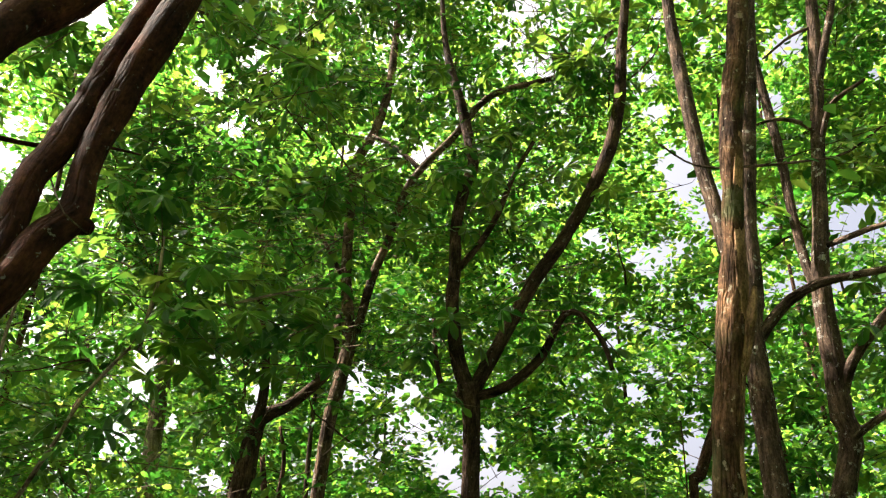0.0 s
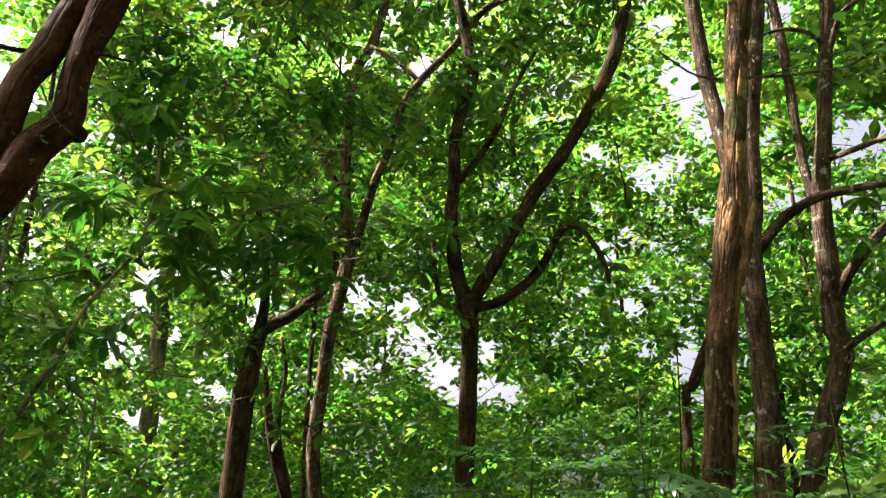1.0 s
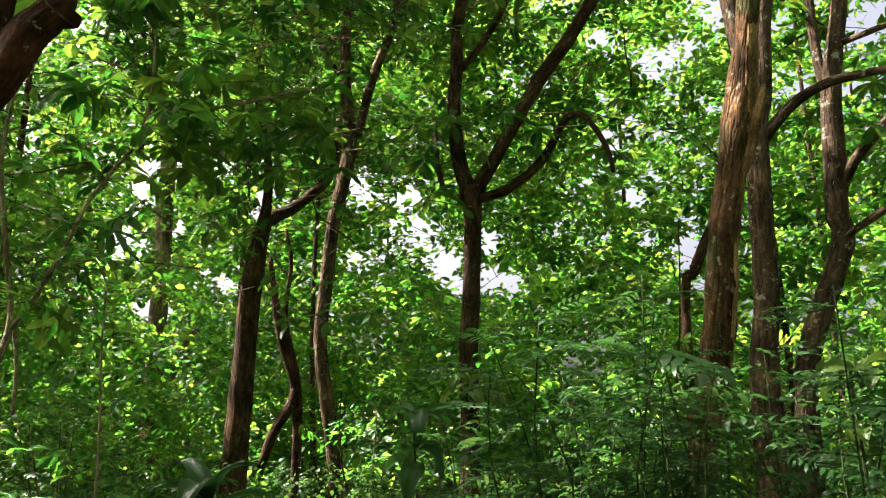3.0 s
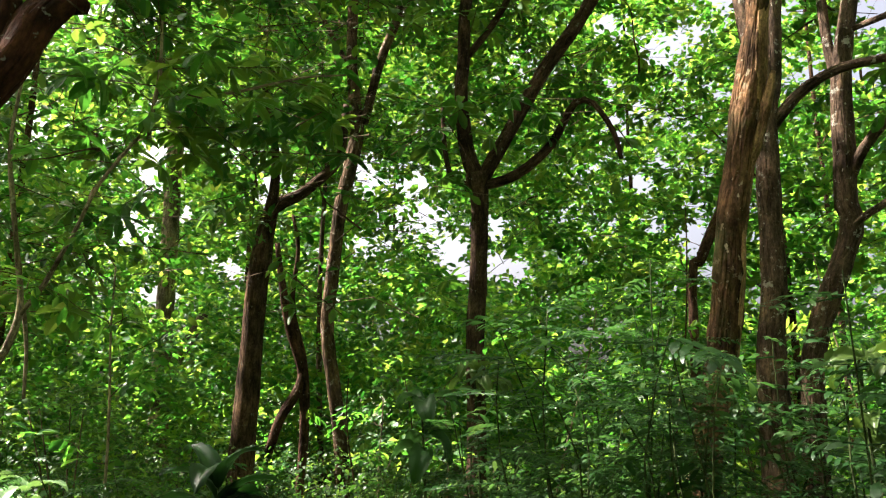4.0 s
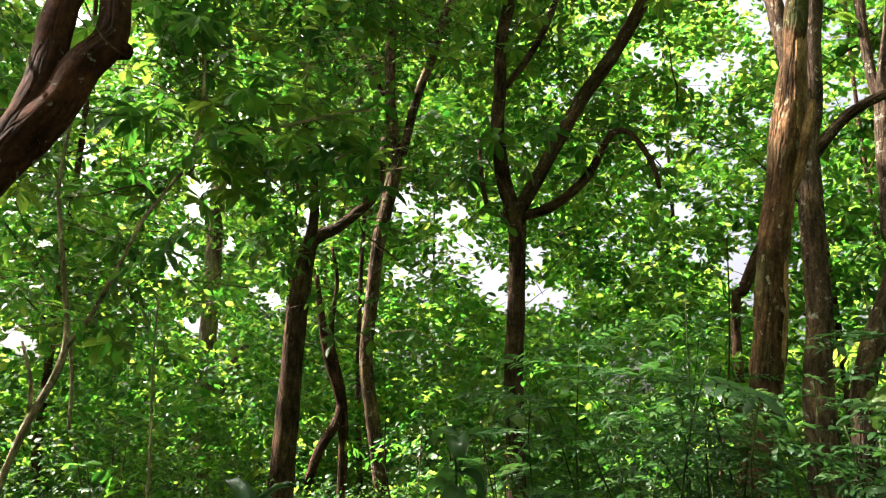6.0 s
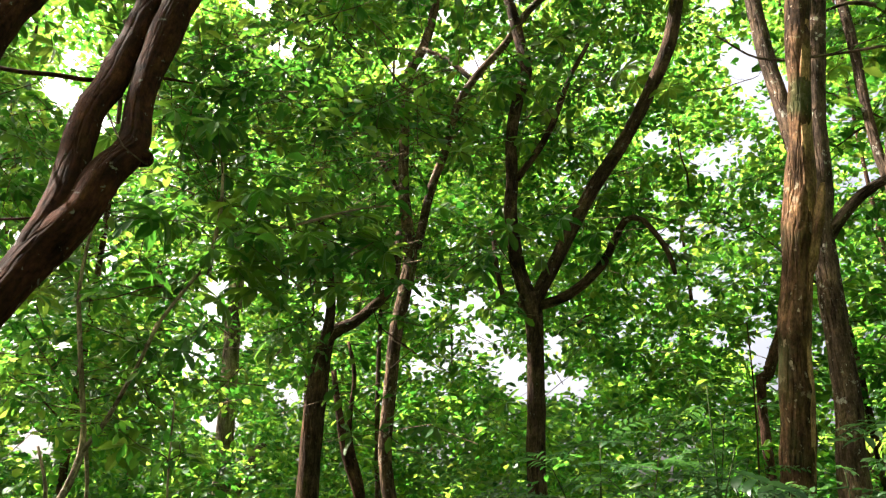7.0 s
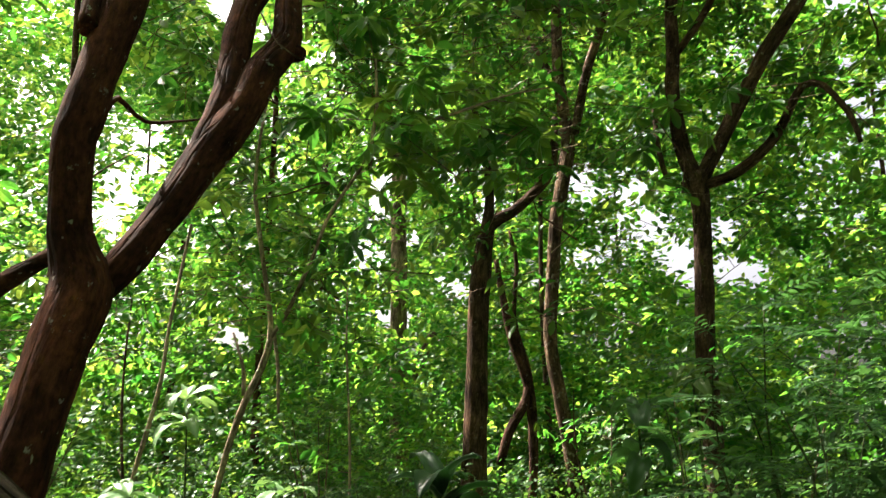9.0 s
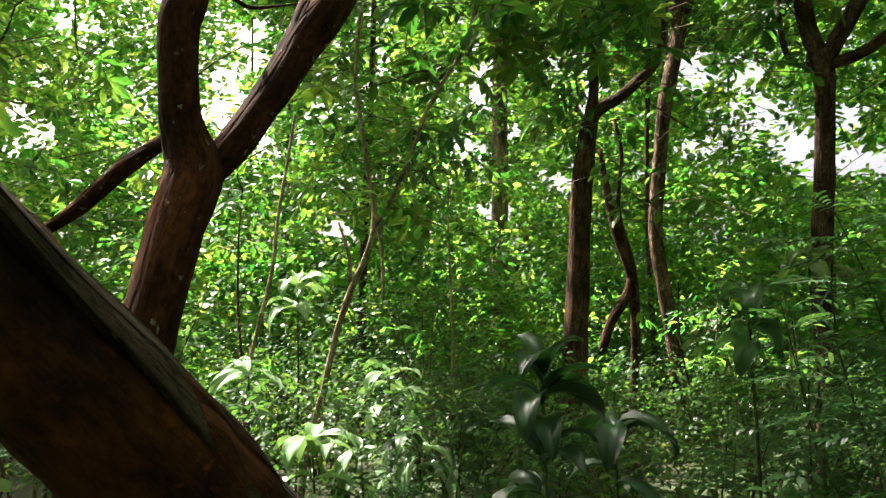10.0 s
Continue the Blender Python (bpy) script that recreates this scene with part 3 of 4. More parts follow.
D_left = [(0.29,7.89,3.63,0.088), (0.16,7.9,3.99,0.083), (0.1,7.9,4.62,0.073), (0.13,7.95,5.04,0.072), (0.15,8.0,5.62,0.065), (0.26,8.0,6.14,0.07), (0.36,7.99,6.44,0.067), (0.29,8.09,6.99,0.067), (0.22,8.1,7.41,0.061), (0.08,8.2,8.1,0.049), (0.01,8.3,8.75,0.039), (-0.02,8.3,9.44,0.029), (-0.11,8.3,10.29,0.017)]
D_right = [(0.29,7.89,3.63,0.082), (0.45,7.89,3.93,0.08), (0.69,7.87,4.35,0.075), (0.97,7.74,4.82,0.076), (1.33,7.69,5.33,0.072), (1.65,7.52,5.87,0.073), (1.87,7.47,6.35,0.078), (2.02,7.43,6.93,0.071), (2.12,7.4,7.72,0.06), (2.22,7.37,8.39,0.048), (2.33,7.34,9.19,0.031)]
D_low = [(0.33,7.89,3.62,0.053), (0.55,7.88,3.67,0.053), (0.78,7.76,3.78,0.053), (1.0,7.63,3.97,0.046), (1.13,7.62,4.2,0.041), (1.24,7.5,4.37,0.035), (1.39,7.37,4.31,0.029), (1.57,7.33,4.0,0.026), (1.63,7.32,3.73,0.02)]
D_small = [(0.18,7.9,3.63,0.035), (0.01,7.9,3.69,0.029), (-0.07,8.0,4.02,0.027), (-0.1,8.1,4.56,0.022)]
D_up = [(0.18,7.95,5.07,0.041), (0.42,7.89,5.36,0.038), (0.61,7.78,5.65,0.035), (0.81,7.76,6.15,0.029), (1.04,7.63,6.52,0.023)]
E_trunk = [(1.57,5.07,0.9,0.096), (1.61,5.05,1.34,0.094), (1.69,5.03,1.72,0.096), (1.76,5.0,2.22,0.096), (1.79,4.99,2.59,0.097), (1.87,4.96,3.03,0.093), (1.96,4.93,3.56,0.098), (2.01,4.91,3.89,0.075), (2.05,4.89,4.24,0.073), (2.1,4.87,4.69,0.08), (2.18,4.89,5.1,0.083), (2.29,4.89,5.59,0.077), (2.41,4.94,6.15,0.08), (2.52,4.89,6.85,0.077)]
E_stub = [(1.88,4.95,2.87,0.012), (1.95,4.9,3.08,0.034), (2.02,4.85,3.37,0.04), (2.09,4.87,3.59,0.012)]
R_trunk = [(2.53,6.32,1.77,0.113), (2.58,6.3,2.3,0.099), (2.59,6.29,2.86,0.095), (2.6,6.29,3.33,0.094), (2.65,6.38,3.85,0.094), (2.74,6.44,4.17,0.091), (2.84,6.51,4.87,0.073), (2.92,6.47,5.46,0.073), (3.1,6.5,6.47,0.075), (3.26,6.53,7.46,0.074), (3.38,6.47,8.46,0.072)]
R_limb = [(2.69,6.35,3.72,0.0526), (2.8,6.31,3.87,0.049), (2.96,6.23,4.03,0.0454), (3.13,6.04,4.1,0.041), (3.36,5.91,4.12,0.0338), (3.61,5.76,4.12,0.0302)]
R_left = [(2.7,6.46,4.12,0.07), (2.64,6.59,4.62,0.075), (2.63,6.7,5.15,0.078), (2.61,6.82,5.73,0.076), (2.61,6.92,6.42,0.076), (2.62,7.03,7.18,0.074), (2.64,7.13,7.99,0.068), (2.71,7.21,9.15,0.062)]
F_trunk = [(3.11,6.94,1.4,0.099), (3.17,6.91,1.98,0.099), (3.49,6.78,2.9,0.095), (3.46,6.77,3.14,0.098), (3.48,6.75,3.64,0.096), (3.49,6.75,4.07,0.092), (3.53,6.73,4.51,0.082), (3.67,6.77,5.13,0.073), (3.81,6.8,5.86,0.067), (3.98,6.83,6.72,0.071), (4.12,6.86,7.51,0.068), (4.18,6.82,8.13,0.056), (4.27,6.77,8.95,0.035)]
F_limb = [(3.96,6.84,6.58,0.044), (4.08,6.76,7.04,0.041), (4.27,6.76,7.59,0.04), (4.36,6.71,7.94,0.033)]
F_left = [(3.49,6.75,4.18,0.052), (3.46,6.77,4.38,0.047), (3.47,6.87,4.75,0.045), (3.5,6.97,5.3,0.047), (3.55,7.06,5.95,0.049), (3.57,7.16,6.66,0.051), (3.55,7.17,7.21,0.042), (3.57,7.16,7.77,0.036)]
F_right = [(3.49,6.75,3.34,0.051), (3.57,6.6,3.6,0.048), (3.68,6.42,3.79,0.047), (3.86,6.31,3.99,0.042)]
F_pale = [(3.82,6.8,5.85,0.029), (3.91,6.64,6.22,0.029), (3.95,6.49,6.29,0.026), (4.19,6.34,6.42,0.016)]
F_low = [(3.45,6.77,2.9,0.033), (3.54,6.61,3.01,0.033), (3.7,6.41,3.13,0.03)]
F_twig = [(3.84,6.79,6.05,0.0254), (3.69,6.76,6.18,0.0234), (3.38,6.69,6.18,0.0189), (3.14,6.7,6.09,0.0104)]
F_side = [(3.61,6.8,4.78,0.03), (3.68,6.42,4.71,0.029), (3.76,6.14,4.67,0.025), (3.88,5.95,4.64,0.019)]
F_over = [(4.15,6.84,7.53,0.0203), (3.86,6.89,7.42,0.0175), (3.53,6.96,7.16,0.0119)]
C_spur = [(-1.28,9.51,5.55,0.034), (-1.52,9.38,5.98,0.03), (-1.78,9.23,6.49,0.027), (-1.99,9.09,7.02,0.019)]
twig_h = [(1.95,6.1,5.53,0.0083), (2.24,6,5.22,0.0097), (2.62,5.84,5.11,0.012), (3.05,5.63,5.04,0.012), (3.31,5.48,5.03,0.0097), (3.59,5.3,5.21,0.0083)]
G_trunk = [(-2.05,7.85,0.94,0.129), (-2.02,7.86,1.48,0.12), (-2.0,7.87,2.03,0.111), (-1.97,7.88,2.61,0.112), (-1.92,7.89,3.07,0.098), (-1.84,7.89,3.39,0.075), (-1.63,8.04,3.54,0.061), (-1.43,8.18,3.76,0.056), (-1.23,8.31,4.05,0.047), (-1.2,8.52,4.72,0.036)]
G_limb = [(-1.88,7.88,3.28,0.066), (-1.81,7.79,3.66,0.048), (-1.85,7.78,4.2,0.036), (-1.99,7.75,4.82,0.028)]
H_one = [(-1.6,8.47,0.38,0.044), (-1.56,8.47,1.12,0.05), (-1.6,8.47,1.77,0.062), (-1.74,8.44,2.19,0.056), (-1.84,8.42,2.68,0.038), (-1.9,8.4,3.11,0.028)]
H_two = [(-1.89,8.3,0.9,0.049), (-1.79,8.33,1.24,0.055), (-1.59,8.47,1.71,0.056), (-1.72,8.44,2.43,0.028), (-1.68,8.45,3.06,0.025), (-1.75,8.44,3.43,0.019)]
I_stem = [(-3.66,5.51,0.32,0.024), (-3.56,5.58,0.76,0.024), (-3.42,5.55,1.21,0.026), (-3.32,5.61,1.57,0.03), (-3.2,5.68,1.89,0.028), (-3.16,5.7,2.17,0.024), (-3.21,5.67,2.59,0.019), (-3.27,5.64,3.02,0.019), (-3.3,5.62,3.36,0.015), (-3.27,5.64,3.85,0.012), (-3.19,5.69,4.36,0.008), (-3.07,5.76,4.88,0.005)]
I_limb = [(-3.16,5.7,2.08,0.019), (-2.99,5.68,2.3,0.019), (-2.79,5.68,2.71,0.016), (-2.58,5.66,3.13,0.014), (-2.09,5.73,3.74,0.014), (-1.7,5.75,3.8,0.012), (-1.2,5.88,3.97,0.009), (-0.85,5.94,4.02,0.007)]
I_split = [(-2.32,5.75,3.43,0.016), (-2.3,5.76,3.71,0.017), (-2.27,5.77,4.0,0.014), (-2.28,5.76,4.4,0.012)]
I_dead = [(-3.33,5.61,1.62,0.019), (-3.34,5.6,1.84,0.014), (-3.41,5.55,2.12,0.009)]
I_b = [(-3.14,5.72,2.12,0.016), (-3.15,5.82,1.85,0.014), (-3.19,5.92,1.48,0.012)]
J_stem = [(-3.81,4.91,0.89,0.016), (-3.72,4.97,1.4,0.018), (-3.67,5.02,1.74,0.016), (-3.64,5.04,2.13,0.013), (-3.6,5.19,2.95,0.012)]
K_stump = [(2.8,9.11,2.73,0.052), (2.9,9.08,3.02,0.062), (3.03,9.03,3.35,0.063), (3.18,8.98,3.67,0.049)]
K_side = [(2.89,9.08,2.95,0.035), (2.89,9.08,3.12,0.028)]
W_pale = [(-4.82,13.16,5.29,0.136), (-4.81,13.17,5.7,0.137), (-4.87,13.14,6.32,0.117)]
W_low = [(-4.3,12.29,1.95,0.094), (-4.12,12.35,2.3,0.094), (-3.92,12.41,2.71,0.075)]


def tree(name, label, trunk, limbs, material, foot=True, category="tree", sides=14, step=0.1, rough=0.07, flare=1.3):
    rows = to_ground(trunk, flare) if foot else list(trunk)
    base = thing(name, (rows[0][0], rows[0][1], ground_height(rows[0][0], rows[0][1])), label, category)
    part("trunk", tube(rows, material, "trunk", sides, step, rough, len(label) * 0.7), base)
    for k, rows in enumerate(limbs):
        part("limb", tube(rows, material, "limb", max(8, sides - 4), step, rough, k * 3.3), base)
    return base


near_tree = tree("forked_tree", "forked tree with dark reddish-brown lichen-spotted bark", A_trunk, [A_limb, A_inner, A_back, A_up, A_side, A_cross], BARK_RED, sides=22, step=0.05, rough=0.09)
B_rest = [(-0.43, 0.1, 1.74, 0.05), (-0.42, -0.25, 1.95, 0.046), (-0.45, -0.8, 2.35, 0.04), (-0.6, -1.8, 3.2, 0.028), (-0.7, -2.4, 4.0, 0.014)]
leaning = tree("leaning_tree", "dark reddish-brown trunk leaning low across the path", B_lean[::-1] + B_rest, [], BARK_LOG, sides=32, step=0.03, rough=0.13, flare=1.0)
slim_tree = tree("slim_tree", "slender brown-barked tree with a curved stem", C_trunk, [C_limb, C_twig, C_spur], BARK_MOTTLED)
wine_tree = tree("branching_tree", "brown-barked tree with three limbs spreading from one fork", D_trunk, [D_left, D_right, D_low, D_small, D_up], BARK_DARK)
scarred = tree("scarred_tree", "thick furrowed trunk with stripped tan wood", E_trunk, [], BARK_RIGHT, sides=22, step=0.05, rough=0.16)
part("broken_stub", tube(E_stub, BARE_WOOD, "broken_stub", 10, 0.04, 0.3), scarred, "torn fibrous tan stub of a branch")
grey_tree = tree("grey_tree", "grey-brown tree dividing into two upright stems", R_trunk, [R_limb, R_left], BARK_GREY)
pale_tree = tree("spotted_tree", "tall tree with pale sunlit spots on its bark", F_trunk, [F_limb, F_left, F_right, F_pale, F_low, F_twig, F_side, F_over, twig_h], BARK_GREY)
bent_tree = tree("bent_tree", "dark brown tree bending over at the top", G_trunk, [G_limb], BARK_DARK)
twin = tree("twisted_sapling", "twisted twin-stemmed dark sapling", H_one, [H_two], BARK_BROWN, sides=10)
sapling = tree("sapling", "thin pale-stemmed sapling with long side branches", I_stem, [I_limb, I_split, I_dead, I_b], BARK_PALE, sides=10, step=0.06)
thin_stem = tree("thin_sapling", "thin pale straight sapling", J_stem, [], BARK_PALE, sides=8, step=0.06)
snag = tree("dead_snag", "dark leaning broken dead stem", K_stump, [K_side], BARK_BROWN, sides=10)
far_pale = tree("far_pale_tree", "pale-barked tree standing further back", W_pale, [W_low], BARK_FAR_LIT, sides=10)


def strip(rows, lo, hi, a0, a1, material, name, proud=1.03, wander=0.1):
    """A shell of wood or bark lying along a limb between two heights; the angles go round it, 0 along x and 90 degrees away from the eye or, on a lying limb, up."""
    line = smooth_line(rows, 0.03)
    way = np.gradient(line[:, :3], axis=0)
    way /= np.linalg.norm(way, axis=1)[:, None]
    ok = (line[:, 2] >= lo) & (line[:, 2] <= hi)
    line, way = line[ok], way[ok]
    n, m = len(line), 12
    run = np.concatenate([[0], np.cumsum(np.linalg.norm(np.diff(line[:, :3], axis=0), axis=1))])
    verts, place = [], []
    for layer in (proud, 0.9):
        for i, q in enumerate(line):
            ax = np.array((1.0, 0, 0)) - way[i] * way[i][0]
            ax /= np.linalg.norm(ax)
            ay = np.cross(way[i], ax)
            ay = ay if ay[1] + ay[2] > 0 else -ay
            edge = wander * noise.noise((q[2] * 6, 0, 5.0))
            close = min(1.0, 3 * min(i, n - 1 - i) / n + 0.1) ** 0.6
            for k in range(m):
                mid, half = (a0 + a1) / 2, (a1 - a0) / 2 * close
                a = mid + half * (2 * k / (m - 1) - 1) + edge
                rr = q[3] * (layer + 0.07 * noise.noise((math.cos(a) * 3, math.sin(a) * 3, q[2] * 3)) + 0.03 * noise.noise((a * 9, 1.0, q[2] * 5)))
                verts.append(q[:3] + ax * math.cos(a) * rr + ay * math.sin(a) * rr)
                place.append((math.cos(a) * rr, math.sin(a) * rr, run[i]))
    flat, c = [], n * m
    for i in range(n - 1):
        for k in range(m - 1):
            v = i * m + k
            flat += [v, v + 1, v + m + 1, v + m, c + v, c + v + m, c + v + m + 1, c + v + 1]
        for k in (0, m - 1):
            v = i * m + k
            flat += [v, v + m, c + v + m, c + v]
    return mesh_from(name, np.array(verts), flat, [4] * (len(flat) // 4), material, True, place)


part("bare_wood", strip(E_trunk, 3.3, 4.8, radians(-105), radians(-12), BARE_WOOD, "bare_wood"), scarred, "smooth tan wood bared of its bark")
part("bare_wood", strip(E_trunk, 1.3, 3.3, radians(-60), radians(-14), BARE_WOOD, "bare_wood"), scarred, "rough tan wood bared of its bark")
part("bark_strip", strip(to_ground(B_lean[::-1], 1.0)[::-1], 0.02, 1.7, radians(0), radians(72), BARK_STRIP, "bark_strip", 1.035, 0.15), leaning, "rough grey strip of remaining bark")

part("knot", tube(KNOT, BARK_RED, "knot", 10, 0.02, 0.15), near_tree)
part("vine", tube(VINE, TWIG, "vine", 6, 0.04, 0.05), near_tree, "thin dry vine hanging over the bark")


for rows in (C_trunk, D_trunk, D_left, D_right, D_low, D_up, E_trunk, R_trunk, R_limb, R_left, F_trunk, F_left, G_trunk, I_stem, I_limb, I_split):
    note_trunk(rows)
note_trunk(C_limb, 0.0, 8.0)


# ---- crowns of the nearer trees: large drooping leaves in sprays ----
def dark_masses(a, e):
    """Density of the nearer crowns, fitted to the camera's view: azimuth, elevation, half-widths, weight."""
    w = np.full(len(a), 0.25)
    for ca, ce, ra, re, k in ((16, 24, 10, 7, 0.9), (9, 30, 9, 7, 0.9), (-6, 33, 9, 7, 0.75), (-9, 21, 6, 4, 0.6), (-32, 31, 4, 6, 0.6), (3, 21, 8, 6, 0.55),
                             (22, 14, 7, 4, 0.8), (12, 12, 7, 5, 0.6), (30, 20, 7, 6, 0.3), (14, 34, 9, 5, 0.8), (24, 32, 7, 5, 0.5), (46, 26, 9, 6, 0.5), (49, 11, 6, 8, 0.6), (11, 27, 7, 5, 0.8), (26, 4, 7, 5, 0.7), (20, 41, 13, 6, 0.7), (36, 11, 10, 7, 0.35), (7, 24, 7, 9, 0.85), (8, 37, 8, 6, 0.5)):
        w += k * np.exp(-(((a - ca) / ra) ** 2 + ((e - ce) / re) ** 2))
    return w.clip(0, 1)


def front_masses(a, e):
    """Thins the front leaves where they would hide the branching and the slim tree from the camera."""
    return dark_masses(a, e) * np.where((a > -16) & (a < 13), np.where(a > 3, 0.5, 0.3), 1.0) * np.where(a < -15, 0.12, 1.0)


def side_masses(a, e):
    return dark_masses(a, e) * np.where(a < 12, 0.6, 0.82)


owners = [(near_tree, 46), (slim_tree, 9), (wine_tree, -4), (scarred, -19), (grey_tree, -24), (pale_tree, -31), (bent_tree, 16), (sapling, 31)]
layers = [cover(5600, (-40, 13), (4, 50), (9.3, 11.2), 0.16, 0.25, 1.0, 3.0, lean=dark_masses), cover(5300, (5, 60), (4, 50), (6.8, 9.0), 0.16, 0.2, 0.9, 3.0, lean=side_masses),
          cover(1500, (-40, 60), (7, 50), (5.2, 7.6), 0.2, 0.0, 1.0, 5.0, lean=front_masses),
          cover(900, (2, 20), (16, 46), (7.6, 9.6), 0.2, 0.45, 0.9, 8.0), cover(420, (-13, 4), (27, 44), (7.0, 8.8), 0.2, 0.3, 1.0, 9.0), cover(620, (3, 46), (26, 47), (6.6, 8.6), 0.2, 0.3, 1.0, 12.0), cover(260, (13, 30), (18, 31), (6.4, 8.4), 0.2, 0.2, 1.0, 14.0)]
a, e, c = (np.concatenate([layer[k] for layer in layers]) for k in range(3))
who = np.argmin(np.abs(a[:, None] - np.array([o[1] for o in owners])[None]), 1)
for k, (owner, _) in enumerate(owners):
    sel = c[who == k]
    if len(sel):
        leaves, s, t = sprays(sel, 14, 0.135, BLADE_FINE, 0.3, 0.32, 0.46, left=leaf_left)
        part("crown", joined("crown", LEAF_SHADE_TONE, leaves), owner, "broad drooping green leaves toned dark as if shaded", "stuff")
        part("twig_growth", joined("twig_growth", TWIG, thin_twigs(s, t, 0.006)), owner, kind="stuff")


def branch_rows(start, way, length, thick, r):
    """A crooked branch: x, y, z, radius."""
    rows, p, w = [], np.array(start, float), np.array(way, float)
    n = 7
    for k in range(n):
        rows.append((*p, thick * (1 - 0.8 * k / (n - 1))))
        w = w + r.normal(0, 0.28, 3) * (1, 1, 0.8)
        w /= np.linalg.norm(w)
        p = p + w * length / (n - 1)
    return rows


def crooked_branches(owner, places, count, seed):
    """Thin bare-looking branches that run through a crown, each with side twigs."""
    r = np.random.default_rng(seed)
    for k in range(count):
        q = places[int(r.integers(len(places)))]
        az = r.uniform(0, 2 * math.pi)
        rows = branch_rows(q, (math.cos(az), 0.5 * math.sin(az), r.uniform(-0.15, 0.9)), r.uniform(0.9, 2.3), r.uniform(0.007, 0.016), r)
        bough = part("branch", tube(rows, (TWIG, BARK_BROWN)[k % 2], "branch", 5, 0.12, 0.1, k), owner)
        for i in (2, 4):
            b = rows[i]
            twig = branch_rows(b[:3], r.normal(0, 1, 3) * (1, 1, 0.6), r.uniform(0.3, 0.8), b[3] * 0.55, r)
            side = new("side_twig", tube(twig, TWIG, "side_twig", 4, 0.12, 0.1, k))
            side.parent = bough
            tagged(side)


for k, (owner, _) in enumerate(owners):
    sel = c[who == k]
    if len(sel) > 20:
        crooked_branches(owner, sel, 16, 700 + k)


def whorl_mesh(seed, count, length, wide):
    """Long leaves hanging round the end of a twig."""
    r = np.random.default_rng(seed)
    a = np.arange(count) * 2 * math.pi / count + r.uniform(0, 0.5, count)
    way = np.stack([np.cos(a), np.sin(a), r.uniform(-0.9, 0.1, count)], 1)
    up = np.stack([-np.cos(a) * 0.2, -np.sin(a) * 0.2, np.ones(count)], 1) + r.normal(0, 0.15, (count, 3))
    ln = length * r.uniform(0.75, 1.15, count)
    v, flat, loops = blades(way * 0.0, way, up, ln, np.full(count, wide), BLADE_FINE)
    flat = np.where(flat % len(BLADE_FINE[0]) == 0, 0, flat)      # all blades grow from one bud
    used = np.unique(flat)
    return mesh_from("leafy_twig", v[used], np.searchsorted(used, flat), loops, LEAF_SHADE_TONE)


WHORLS = [whorl_mesh(s, 7 + s % 3, 0.21 + 0.02 * (s % 3), 0.085) for s in range(8)]


def leafy_twigs(owner, limbs, each, seed, reach=0.3):
    """Clusters of long leaves on short twigs along the outer half of the limbs."""
    r = np.random.default_rng(seed)
    starts, ends = [], []
    for rows in limbs:
        line = smooth_line(rows, 0.1)
        for _ in range(each):
            q = line[int(len(line) * r.uniform(0.35, 1)) - 1][:3]
            p = q + r.normal(0, 1, 3) * (reach, reach, reach * 0.7)
            if not out_of_shafts(p[None])[0]:
                continue
            starts.append(q), ends.append(p)
            ob = new("leafy_twig", WHORLS[int(r.integers(8))])
            ob.parent = owner
            ob.matrix_basis = Matrix.LocRotScale(Vector(p) - owner.location, Euler((r.normal(0, 0.35), r.normal(0, 0.35), r.uniform(0, 6.28))), Vector((1, 1, 1)) * r.uniform(0.75, 1.25))
    part("twig_growth", joined("twig_growth", TWIG, thin_twigs(np.array(starts), np.array(ends), 0.005)), owner, kind="stuff")


def crown_twigs(owner, places, count, seed):
    """Single leaf clusters that hang at the near side of a crown."""
    r = np.random.default_rng(seed)
    near = places[np.argsort(np.hypot(places[:, 0], places[:, 1]))[: count * 3]]
    for q in near[r.permutation(len(near))[:count]]:
        if not (out_of_shafts(q[None])[0] and off_trunks(q[None], r, 1.0)[0]):
            continue
        ob = new("leafy_twig", WHORLS[int(r.integers(8))])
        ob.parent = owner
        ob.matrix_basis = Matrix.LocRotScale(Vector(q) - owner.location, Euler((r.normal(0, 0.4), r.normal(0, 0.4), r.uniform(0, 6.28))), Vector((1, 1, 1)) * r.uniform(0.7, 1.2))


for k, (owner, _) in enumerate(owners):
    sel = c[who == k]
    if len(sel) > 60:
        crown_twigs(owner, sel, 45, 900 + k)
leafy_twigs(wine_tree, [D_left, D_right, D_low, D_up, D_small], 11, 41)
leafy_twigs(slim_tree, [C_trunk, C_limb, C_twig], 16, 42, 0.4)
leafy_twigs(bent_tree, [G_trunk, G_limb], 20, 43, 0.4)
leafy_twigs(sapling, [I_limb, I_split], 20, 44, 0.35)
leafy_twigs(leaning, [B_rest], 12, 47, 0.35)


# leaf roofs, mostly out of view, added to keep sun off what stands below
def shading_crown(owner, centre, radii, n):
    x = rng.normal(0, 1, (n, 3)).clip(-2, 2) * np.array(radii) * 0.62 + centre
    x = x[out_of_shafts(x)]
    leaves, s, t = sprays(x, 12, 0.2, BLADE_FAR, 0.1, 0.35, 0.5, left=sun_left)
    part("shading_leaves", joined("shading_leaves", LEAF_SHADE_TONE, leaves), owner, "leaves overhead, mostly out of view, added to block sun", "stuff")


shading_crown(near_tree, (-2.6, 3.2, 8.2), (2.4, 2.2, 1.0), 150)
shading_crown(slim_tree, (-1.8, 6.8, 10.2), (2.4, 2.2, 1.0), 150)
shading_crown(wine_tree, (1.2, 6.2, 10.0), (2.4, 2.2, 1.0), 150)
